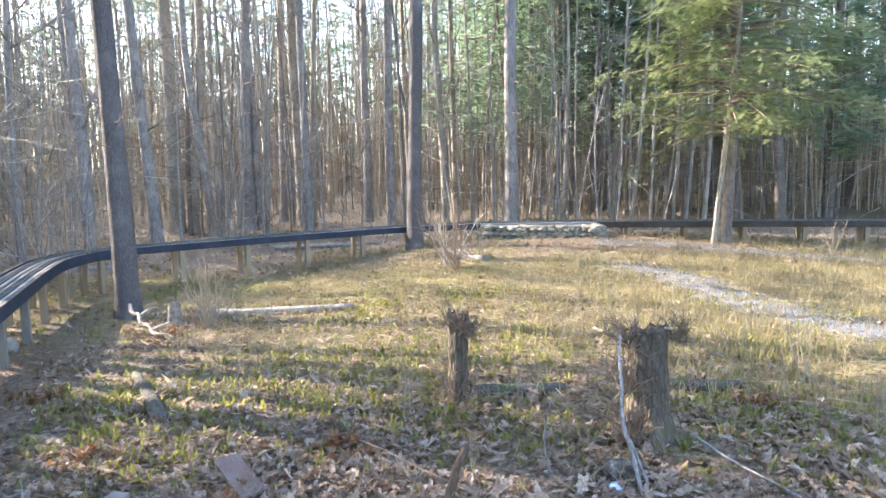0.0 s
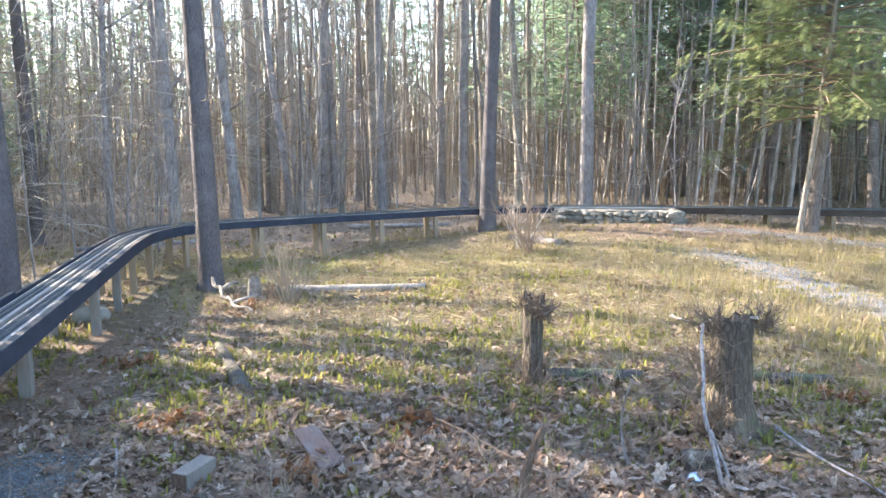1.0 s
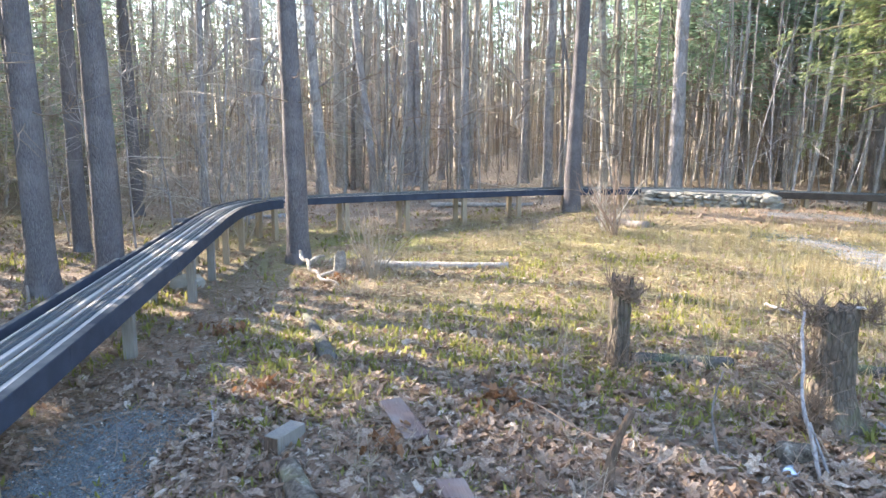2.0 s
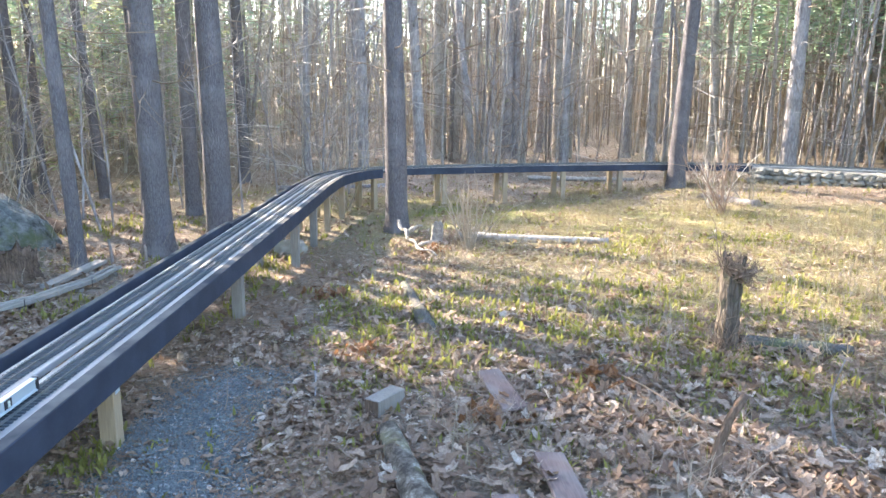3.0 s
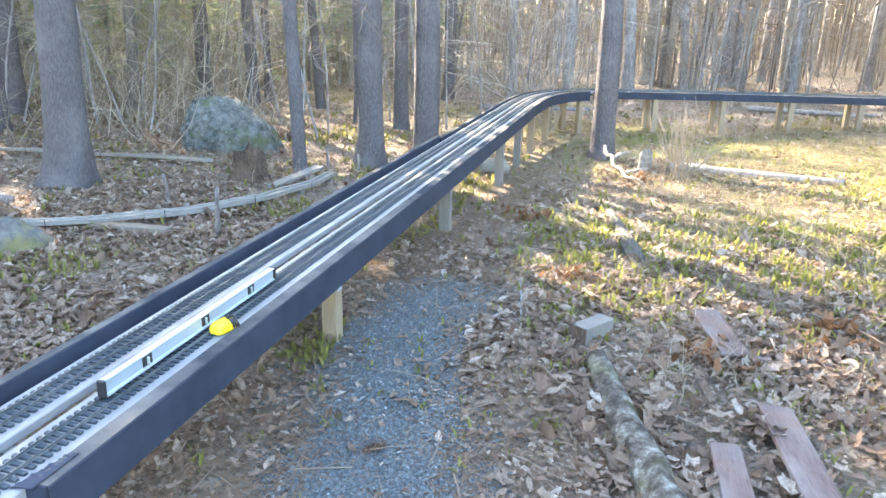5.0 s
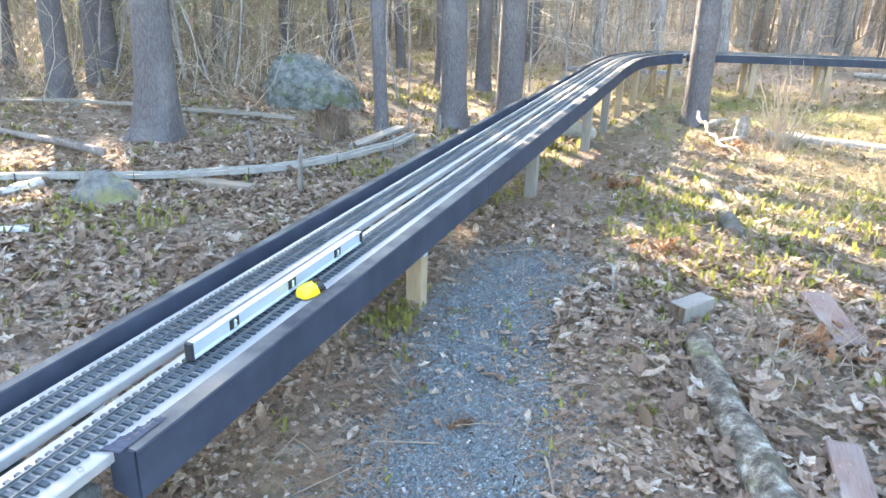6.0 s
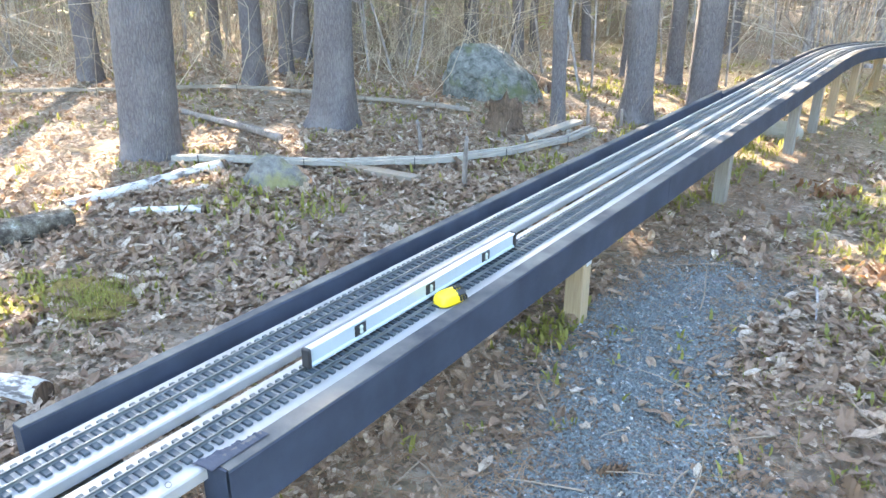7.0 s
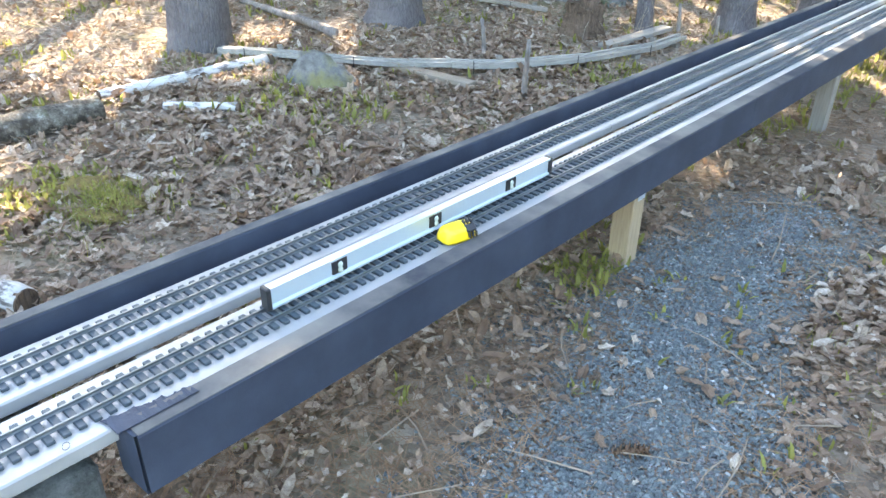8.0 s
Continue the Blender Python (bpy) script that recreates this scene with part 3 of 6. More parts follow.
# ---- trees ----
def trunk_mesh(name, tall, r0, lean, mat, seed, sides=16, flare=1.0, stop=0.12):
    """A trunk that tapers, leans, sways a little and spreads into roots at its foot."""
    r = np.random.default_rng(seed)
    z = np.concatenate([[-0.25, -0.05, 0.05, 0.15, 0.3, 0.5, 0.8, 1.2], np.linspace(1.8, tall, 18)])
    sway = r.uniform(-0.06, 0.06, 2) * (1 if r0 > 0.18 or tall > 16.5 else 2.6)
    ph = r.uniform(0, 6, 2)
    x = lean[0] * z + sway[0] * np.sin(z * 0.55 + ph[0]) - sway[0] * np.sin(ph[0])
    y = lean[1] * z + sway[1] * np.sin(z * 0.5 + ph[1]) - sway[1] * np.sin(ph[1])
    rad = r0 * (stop + (1 - stop) * (1 - np.clip(z, 0, None) / tall) ** 0.85)
    ang = np.linspace(0, 2 * np.pi, sides, endpoint=False)
    spread = np.exp(-np.clip(z, 0, None) / 0.22)
    roots = 0.35 + 0.35 * np.sin(ang * 4 + r.uniform(0, 6)) + 0.2 * np.sin(ang * 3 + r.uniform(0, 6))
    wob = 1 + 0.035 * np.sin(ang[None] * 2 + z[:, None] * 1.3 + ph[0]) + 0.02 * r.standard_normal((len(z), sides))
    rr = rad[:, None] * (wob + flare * spread[:, None] * np.clip(roots, 0.1, 1)[None])
    v, f = tube(np.stack([x, y, z], -1), rr, sides)
    return mesh_of(name, v, f, mat, True), (lambda q: np.stack([np.interp(q, z, x), np.interp(q, z, y), q], -1)), (lambda q: np.interp(q, z, rad))


def twig_line(start, way, length, r, droop=0.0, n=6, wander=0.12):
    way = np.asarray(way, float) / (np.linalg.norm(way) + 1e-9)
    p, out = np.array(start, float), [np.array(start, float)]
    for _ in range(n - 1):
        way = way + r.standard_normal(3) * wander + np.array([0, 0, droop])
        way /= np.linalg.norm(way)
        p = p + way * length / (n - 1)
        out.append(p.copy())
    return np.array(out)


def limbs(axis, rad, z0, z1, count, length, r, up=0.2, subs=4, thick=0.022, sides=4, droop=0.0):
    """Bare limbs with side twigs off a trunk, one by one."""
    out = []
    for _ in range(count):
        z = r.uniform(z0, z1)
        a = r.uniform(0, 2 * np.pi)
        at = axis(np.array(z))
        ln = length * r.uniform(0.4, 1.0)
        w = (np.cos(a), np.sin(a), up + r.uniform(-0.25, 0.25))
        line = twig_line(at + np.array([np.cos(a), np.sin(a), 0]) * float(rad(z)) * 0.6, w, ln, r, droop, 6)
        t = thick * r.uniform(0.6, 1.2) * (0.5 + 0.5 * ln / length)
        one = [tube(line, np.linspace(t, t * 0.25, 6), sides)]
        for _ in range(subs):
            k0 = r.integers(1, 5)
            w2 = line[k0 + 1] - line[k0] if k0 < 5 else line[5] - line[4]
            w2 = w2 / np.linalg.norm(w2) + r.standard_normal(3) * 0.55
            l2 = twig_line(line[k0], w2, ln * r.uniform(0.25, 0.55), r, droop * 0.5, 4, 0.16)
            one.append(tube(l2, np.linspace(t * 0.45, t * 0.12, 4), 4, False))
        out.append(join(one))
    return out


def spray_shape(needles=9):
    """A flat evergreen spray: a rib with short side blades, pointing along y."""
    v, f = [], []
    for n in range(needles):
        y = n / needles
        w = (0.34 if needles > 4 else 0.42) * (1 - y * 0.6)
        for side in (-1, 1):
            b = len(v)
            v += [(0, y, 0), (side * w, y + 0.20, -0.03), (0, y + (0.10 if needles > 4 else 0.22), 0.0)]
            f.append([b, b + 1, b + 2] if side > 0 else [b, b + 2, b + 1])
    return np.array(v), np.array(f)


SPRAY_V, SPRAY_F = spray_shape(8)
FINE_V, FINE_F = spray_shape(3)


def sprays(at, way, size, r, fine=False, jitter=0.5):
    """Sprays at places, pointing along ways with scatter and droop, joined."""
    at, way = np.asarray(at), np.asarray(way)
    n = len(at)
    spin = np.arctan2(-way[:, 0], way[:, 1]) + r.normal(0, jitter, n)
    tilt = r.normal(-0.25, 0.3, n)
    sz = size * r.uniform(0.6, 1.3, n)
    return scatter(FINE_V if fine else SPRAY_V, FINE_F if fine else SPRAY_F, at, spin, sz, tilt)


def evergreen(axis, rad, z0, z1, layers, reach, r, per=18, size=0.34, fine=False, top_narrow=True, droop=-0.06):
    """Boughs with drooping flat sprays: wood (verts, quads) and leaves (verts, triangles)."""
    wood, at, way = [], [], []
    for n in range(layers):
        z = z0 + (z1 - z0) * (n + r.uniform(0, 0.8)) / layers
        a = r.uniform(0, 2 * np.pi)
        ln = reach * (1 - 0.75 * ((z - z0) / (z1 - z0)) if top_narrow else 1) * r.uniform(0.55, 1.1)
        line = twig_line(axis(np.array(z)), (np.cos(a), np.sin(a), r.uniform(-0.05, 0.25)), ln, r, droop, 7, 0.07)
        wood.append(tube(line, np.linspace(0.009 + 0.007 * ln, 0.003, 7), 4, False))
        m = int(per * ln / reach) + 3
        t = r.uniform(0.22, 1.0, m) ** 0.8
        q = np.stack([np.interp(t, np.linspace(0, 1, 7), line[:, c]) for c in range(3)], -1)
        d = (line[-1] - line[0]) / np.linalg.norm(line[-1] - line[0])
        side = np.array([-d[1], d[0], 0])
        off = r.normal(0, 0.16, m)[:, None] * ln * (1.1 - t)[:, None] + r.choice([-1, 1], m)[:, None] * 0.05
        at.append(q + side * off + np.c_[np.zeros((m, 2)), r.normal(-0.04, 0.13, m)])
        way.append(d[None] * 0.8 + side[None] * np.sign(off) * 0.6)
    at, way = np.concatenate(at), np.concatenate(way)
    lv, lf = sprays(at, way, size, r, fine)
    return wood, (lv, lf)


def plant_tree(name, label, x, y, tall, r0, lean, mat, seed, dead=0, bare=None, green=None, sides=16, group="", flare=1.0, leaf=None):
    """A tree as one thing with trunk, limbs and crown."""
    r = np.random.default_rng(seed)
    tree = thing(name, label, "tree", group=group, m=pose(x, y, float(height(x, y))))
    me, axis, rad = trunk_mesh("trunk", tall, r0, lean, mat, seed, sides, flare)
    part("trunk", me, tree)
    wood = []
    if dead:
        wood += (limbs(axis, rad, 1.9, tall * 0.55, dead, 1.3, r, 0.05, 3, 0.012))
    if bare:
        wood += (limbs(axis, rad, bare[0], tall * 0.97, bare[1], bare[2], r, 0.7, 6, 0.035))
    if green:
        w, lv = evergreen(axis, rad, green[0], green[1], green[2], green[3], r, *green[4:])
        wood += w
        part("crown", mesh_of("crown", *lv, leaf or M["pine"]), tree)
    for v, f in wood:
        part("limb", mesh_of("limb", v, f, mat if not dead else M["twig"], True), tree)
    return tree


M["brush"] = Mat("brush", 0.85).color((0.30, 0.25, 0.185)).m
k = Mat("underbrush", 0.85)
# Pale tones: the sun on the twigs is put into their colour.
M["palebrush"] = Mat("pale_twigs", 0.8)
M["palebrush"] = M["palebrush"].color(M["palebrush"].ramp(M["palebrush"].island(), (0.0, (0.24, 0.205, 0.165)), (0.6, (0.42, 0.375, 0.315)), (1.0, (0.58, 0.535, 0.47)))).m
# Thicket and underbrush are lightened: pale haze is put into their colours.
M["thicket"] = Mat("thicket", 0.9, spec=0.1)
c = M["thicket"].ramp(M["thicket"].island(), (0.0, (0.18, 0.14, 0.10)), (0.5, (0.34, 0.275, 0.20)), (1.0, (0.54, 0.46, 0.36)))
M["thicket"] = M["thicket"].color(c).m
M["underbrush"] = k.color(k.ramp(k.island(), (0.0, (0.17, 0.14, 0.105)), (0.6, (0.34, 0.285, 0.215)), (1.0, (0.52, 0.45, 0.35)))).m
PINE = "tall pine with grey furrowed bark and dead lower twigs"
G = "pines round the clearing"
# name, x, y, radius, lean x, lean y
PINES = [(-4.57, 10.05, 0.162, -0.006, 0.0), (-0.99, 15.45, 0.16, 0.004, 0.0), (1.3, 20.6, 0.195, 0.012, 0.0), (-6.34, 7.05, 0.157, -0.012, 0.0), (-6.5, 8.35, 0.182, 0.0, 0.0),
         (-6.4, 5.9, 0.078, -0.045, 0.02), (-7.02, 1.82, 0.238, 0.03, 0.03), (-7.22, 3.65, 0.19, 0.025, 0.03), (-11.7, 2.05, 0.143, 0.02, 0.02), (-10.27, 3.88, 0.146, 0.01, 0.02),
         (-8.32, 9.95, 0.132, -0.01, 0.0), (-9.1, 9.75, 0.10, -0.05, 0.0), (-10.3, 13.96, 0.13, 0.0, 0.0), (-12.1, 9.83, 0.118, -0.05, 0.0), (-11.15, 10.75, 0.088, -0.08, 0.0), (-13.63, 9.77, 0.158, 0.01, 0.0),
         (-12.7, 10.7, 0.085, -0.01, 0.0), (-11.28, 4.72, 0.098, 0.0, 0.02), (-13.15, 5.72, 0.178, 0.01, 0.01), (-13.53, 4.34, 0.095, 0.01, 0.0)]
# Crowns brought low, out of view, to shade the trestle's near end.
LOW_CROWN = {9: 4.9, 18: 5.5, 19: 5.2}
# Pine 2 has paler bark: the sun on its trunk is put into the colour.
for n, (x, y, r0, lx, ly) in enumerate(PINES):
    low = LOW_CROWN.get(n, 9.0)
    # Pines 6 and 7 get denser unseen crowns to cut sky light overhead.
    plant_tree("pine_tree", PINE, x, y, 17.0 + (n * 37 % 5), r0, (lx, ly), M["grey_bark"] if n == 2 else M["pine_bark"], 100 + n, dead=22, green=(low, 17.0 + (n * 37 % 5), 60 if low < 9 else 66 if n in (6, 7) else 36 if n < 6 else 26, 3.4 if n in (6, 7) else 2.8, 18 if n in (6, 7) else 15 if low < 9 else 9, 0.85, True), group=G, flare=0.95 if n in (3, 7) else 0.5)

# Pines added so that their crowns, out of view, cast shade.
SHADE = [(-7.2, 20.6), (-4.6, 21.4), (-2.3, 22.6), (-3.4, 25.0), (-6.2, 24.6)]
for n, (x, y) in enumerate(SHADE):
    # Grey bark, paler than the other pines', lightens these backlit trunks.
    plant_tree("pine_tree", PINE, x, y, 16.5 + n % 3, 0.12 + 0.02 * (n % 3), (0.012 * (n % 5 - 2), 0.0), M["grey_bark"], 150 + n, dead=10, green=((y - 5.0) / 1.73, 16.5 + n % 3, 36, 3.0, 20, 0.9, True), sides=12, group=G, flare=0.5)
BACK = [(3.03, 25.05, 0.16), (3.5, 25.2, 0.10), (4.5, 26.9, 0.12), (5.0, 26.8, 0.10), (6.8, 25.4, 0.15), (7.05, 24.3, 0.16), (7.9, 22.6, 0.13), (2.35, 27.5, 0.11)]
for n, (x, y, r0) in enumerate(BACK):
    plant_tree("pine_tree", "dark-trunked pine beyond the stone wall", x, y, 15.0 + n % 3, r0, (0.008 * (n % 3 - 1), 0.0), M["dark_bark"], 170 + n, dead=14, green=(5.0, 15.0 + n % 3, 34, 2.6, 16, 0.6, True), sides=10, group="pines beyond the wall", flare=0.5, leaf=M["hazed_pine"])
GREY = "grey-barked leafless hardwood in the spring woods"
HARD = [(-8.6, 21.5, 0.24, 0.0), (-6.6, 22.2, 0.19, 0.02), (-5.2, 23.2, 0.20, -0.02), (-8.8, 16.9, 0.15, -0.02), (-7.8, 18.3, 0.16, -0.05), (-8.15, 21.6, 0.17, 0.035), (-6.35, 22.3, 0.12, -0.03), (-3.2, 24.0, 0.15, 0.0), (-0.64, 22.5, 0.13, 0.005), (-0.4, 23.4, 0.10, 0.015), (-4.9, 23.3, 0.11, 0.04), (-10.2, 19.5, 0.12, -0.06), (-1.9, 25.2, 0.10, -0.03), (-9.4, 15.2, 0.08, 0.05)]
for n, (x, y, r0, lx) in enumerate(HARD):
    plant_tree("hardwood_tree", GREY, x, y, 15 + n % 4, r0, (lx, 0.0), M["pale_bark"] if n in (0, 2, 5, 8, 9, 10, 12) else M["grey_bark"], 200 + n, bare=(2.6, 19, 2.4), sides=12, group="hardwoods beyond the trestle", flare=0.6)

# the hemlock at the end of the gravel track, and evergreens behind it
hx, hy = 5.15, 15.15
plant_tree("hemlock_tree", "sunlit green hemlock with a leaning pale trunk", hx - 0.02, hy, 11.0, 0.056, (0.06, 0.0), M["pale_bark"], 301, flare=0.6, dead=14, green=(2.2, 11.0, 150, 3.05, 130, 0.19), leaf=M["hemlock"])
plant_tree("hemlock_tree", "green hemlock with a straight brown trunk", hx + 0.30, hy + 0.34, 12.0, 0.125, (0.0, 0.0), M["dark_bark"], 302, flare=0.5, dead=6, green=(2.8, 12.0, 66, 2.9, 110, 0.17), leaf=M["hemlock"])
# Trees 7 and 9 are set where their crowns shade the foreground.
EVER = [(2.2, 30, 0.16), (4.6, 26.5, 0.15), (6.9, 23.5, 0.15), (9.0, 27.5, 0.2), (10.8, 22.5, 0.17), (13.6, 27, 0.2), (0.9, 38, 0.2), (-14.5, 7.5, 0.15), (-17.5, 7.3, 0.16), (-20, 10.2, 0.15), (-17, 0.5, 0.15), (8.6, 20.4, 0.14), (9.5, 40, 0.2), (12, 36, 0.2), (3.4, 35, 0.18), (8.2, 32, 0.18), (16, 30, 0.2), (-13.2, 7.9, 0.12), (-20, 9, 0.15)]
for n, (x, y, r0) in enumerate(EVER):
    low = 3.6 + 0.5 * (n % 3) if n in (0, 1, 2, 6, 14, 15) else 1.4 + (n % 3) * 0.8
    plant_tree("evergreen_tree", "dark green evergreen in the woods behind the clearing", x, y, 13 + n % 4, r0, (0, 0), M["dark_bark"], 400 + n, dead=10, green=(low, 13 + n % 4, 22 if n in (17, 18) else 44 if x < -10 else 28 if x > 8 else 50, 3.0, 34, 0.62, True), sides=10, group="evergreens behind", leaf=M["olive"] if n in (7, 8, 11, 17, 18) else M["hazed_pine"])

# far woods: thin trunks in their hundreds
r = np.random.default_rng(55)
woods = {"far_woods": [], "far_dark_woods": []}
far_twigs = []
count = 0
while count < 3000:
    a = r.uniform(-1.8, 1.05)
    d = r.uniform(19, 42) if r.random() < 0.36 else r.uniform(44, 95)
    x, y = 0.3 + d * math.sin(a), 0.2 + d * math.cos(a)
    if x > -5.8 and y < 20.0:
        continue
    count += 1
    tall = r.uniform(6, 13) if d < 40 else r.uniform(11, 20)
    rr = 0.018 + 0.06 * r.random() ** 2.2 + (0.022 if d > 40 else 0)
    z = np.linspace(-0.3, tall, 6)
    lean, sw = r.normal(0, 0.035, 2), r.normal(0, 0.12, 2)
    line = np.stack([x + lean[0] * z + sw[0] * np.sin(z * 0.5 + x), y + lean[1] * z + sw[1] * np.sin(z * 0.4 + y), z + float(height(x, y))], -1)
    woods["far_woods" if r.random() < 0.84 else "far_dark_woods"].append(tube(line, rr * (1 - 0.8 * np.clip(z, 0, None) / tall), 5, False))
    for _ in range(7 if d < 40 else 2):
        z0 = r.uniform(0.6, tall * 0.9)
        a2 = r.uniform(0, 6.28)
        p = line[0] + (line[-1] - line[0]) * z0 / tall
        tw = twig_line(p, (math.cos(a2), math.sin(a2), r.uniform(-0.1, 0.9)), r.uniform(0.5, 2.4) * (1 if d < 40 else 1.6), r, 0, 3, 0.25)
        far_twigs.append(tube(tw, np.linspace(0.012, 0.004, 3) * (1 + d / 70), 3, False))
for name, label, mat in (("far_woods", "dense leafless brown saplings in far woods", M["thin_bark"]), ("far_dark_woods", "dark thin trunks in far woods", M["dark_bark"])):
    thing(name, label, "woods", mesh_of(name, *join(woods[name]), mat, True), kind="stuff")
thing("far_twigs", "tangle of fine bare twigs in far woods", "twigs", mesh_of("far_twigs", *join(far_twigs), M["twig"]), kind="stuff")

# thicket of thin stems that closes the woods far off
far_fine = []
for n in range(12000):
    a, d = r.uniform(-1.75, 1.08), r.uniform(27, 85)
    x, y = 0.3 + d * math.sin(a), 0.2 + d * math.cos(a)
    tall = r.uniform(3.0, 10) if n < 9300 else r.uniform(12, 23)
    b = r.normal(0, 0.05, 2) * tall
    line = np.array([(x, y, -0.3), (x + b[0] * 0.4, y + b[1] * 0.4, tall * 0.5), (x + b[0], y + b[1], tall)])
    far_fine.append(tube(line, np.array([1, 0.7, 0.3]) * r.uniform(0.010, 0.026) * (0.4 + d / 45), 3, False))
thing("far_thicket", "brown thicket of thin stems closing the far woods", "woods", mesh_of("far_thicket", *join(far_fine), M["thicket"]), kind="stuff")
# fine bare crowns far off
far_fine = []
for n in range(21000):
    a, d = r.uniform(-1.7, 1.05), r.uniform(36, 90)
    p = (0.3 + d * math.sin(a), 0.2 + d * math.cos(a), r.uniform(1.0, 21.0))
    far_fine.append(tube(twig_line(p, (r.normal(0, 0.9), r.normal(0, 0.9), 0.7), r.uniform(1.0, 3.2), r, 0, 2, 0.3), np.linspace(0.017, 0.008, 2), 3, False))
thing("far_bare_crowns", "fine grey bare crowns of far trees", "twigs", mesh_of("far_bare_crowns", *join(far_fine), M["thin_bark"]), kind="stuff")

# undergrowth: bushes of thin stems below the trees
brush = []
for n in range(900):
    a = r.uniform(-1.8, 1.0) if n < 620 else r.uniform(-1.65, -0.9)
    d = r.uniform(14, 45) if n < 620 else r.uniform(10.5, 20)
    x, y = 0.3 + d * math.sin(a), 0.2 + d * math.cos(a)
    if (x > -6.6 and y < 17.6) or (x < -6.6 and d < 13 and r.random() < 0.55) or (x > -2 and y < 27 and r.random() < 0.85):
        continue
    g = float(height(x, y)) - 0.05
    for _ in range(r.integers(3, 8)):
        w = (r.normal(0, 0.3), r.normal(0, 0.3), 1)
        ln = r.uniform(0.6, 2.6)
        line = twig_line((x + r.normal(0, 0.2), y + r.normal(0, 0.2), g), w, ln, r, 0, 4, 0.36)
        t = r.uniform(0.0028, 0.007) * (1 + d / 50)
        brush.append(tube(line, np.linspace(t, t * 0.4, 4), 3, False))
        if r.random() < 0.7:
            brush.append(tube(twig_line(line[2], line[3] - line[2] + r.normal(0, 0.35, 3), ln * 0.5, r, 0, 3, 0.18), np.linspace(t * 0.6, t * 0.25, 3), 3, False))
thing("undergrowth", "leafless tan brush under the trees", "brush", mesh_of("undergrowth", *join(brush), M["underbrush"]), kind="stuff")
# young bare saplings, pale against the woods
young = []
for _ in range(255):
    a, d = r.uniform(-1.6, 0.25), r.uniform(11.5, 27)
    x, y = 0.3 + d * math.sin(a), 0.2 + d * math.cos(a)
    if (x > -6.9 and y < 17.8) or (x < -6.9 and y < 7.5 and d < 12.5):
        continue
    tall = r.uniform(2.0, 6.5)
    line = twig_line((x, y, float(height(x, y)) - 0.05), (r.normal(0, 0.16), r.normal(0, 0.16), 1), tall, r, 0, 9, 0.06)
    t = 0.006 + 0.0028 * tall
    young.append(tube(line, np.linspace(t, 0.004, 9), 5, False))
    for _ in range(15):
        k2 = r.integers(2, 8)
        l2 = twig_line(line[k2], (r.normal(0, 0.8), r.normal(0, 0.8), 0.6), tall * r.uniform(0.10, 0.3), r, 0.02, 5, 0.17)
        young.append(tube(l2, np.linspace(t * 0.4, 0.002, 5), 3, False))
        l3 = twig_line(l2[2], (r.normal(0, 1), r.normal(0, 1), 0.3), tall * 0.09, r, 0, 3, 0.2)
        young.append(tube(l3, np.linspace(0.0035, 0.0018, 3), 3, False))
thing("young_saplings", "pale leafless saplings with fine crossing twigs", "saplings", mesh_of("young_saplings", *join(young), M["grey_bark"]), kind="stuff")

# dead side twigs and fallen tops that cross between the near trunks
tangle = []
for n in range(3800):
    a = r.uniform(-1.7, -0.35) if n < 1900 else r.uniform(-1.1, 0.5)
    d = r.uniform(12.5, 30)
    x, y = 0.3 + d * math.sin(a), 0.2 + d * math.cos(a)
    if (x > -7.2 and y < 18.2) or (x < -7.2 and y < 8 and d < 13.5):
        continue
    z = float(height(x, y)) + (r.uniform(0.4, 3.2) if n % 3 == 0 else r.uniform(1.0, 12))
    b = r.uniform(0, 6.28)
    ln = r.uniform(0.7, 2.8)
    line = twig_line((x, y, z), (math.cos(b), math.sin(b), r.uniform(-0.5, 0.7)), ln, r, r.uniform(-0.12, 0.04), 4, 0.22)
    line[:, 2] = np.maximum(line[:, 2], height(line[:, 0], line[:, 1]) + 0.02)
    t = r.uniform(0.0035, 0.009) * (0.7 + d / 50)
    tangle.append(tube(line, np.linspace(t, t * 0.35, 4), 3, False))
    for _ in range(3):
        k2 = r.integers(0, 3)
        l2 = twig_line(line[k2], line[k2 + 1] - line[k2] + r.normal(0, 0.22, 3) * ln * 0.4, ln * r.uniform(0.2, 0.5), r, 0, 3, 0.25)
        tangle.append(tube(l2, np.linspace(t * 0.55, t * 0.25, 3), 3, False))
thing("twig_tangle", "tangle of tan dead twigs between the trunks", "twigs", mesh_of("twig_tangle", *join(tangle), M["palebrush"]), kind="stuff")

# evergreen sprays in the woods: dense and dark far to one side, thin elsewhere
def green_cloud(name, label, mat, groups, size):
    at = []
    for count, a0, a1, d0, d1, z0, z1, per in groups:
        for _ in range(count):
            a, d = r.uniform(a0, a1), r.uniform(d0, d1)
            x, y = 0.3 + d * math.sin(a), 0.2 + d * math.cos(a)
            if x > -6.8 and y < 19:
                continue
            c0 = np.array([x, y, float(height(x, y)) + z0 + (z1 - z0) * r.random() ** 1.2])
            at.append(c0 + r.normal(0, 1, (per, 3)) * np.array([0.9, 0.9, 0.28]) * (0.6 + d / 50))
    at = np.concatenate(at)
    v, f = sprays(at, r.normal(0, 1, (len(at), 3)), size, r, True, 1.0)
    thing(name, label, "foliage", mesh_of(name, v, f, mat), kind="stuff")


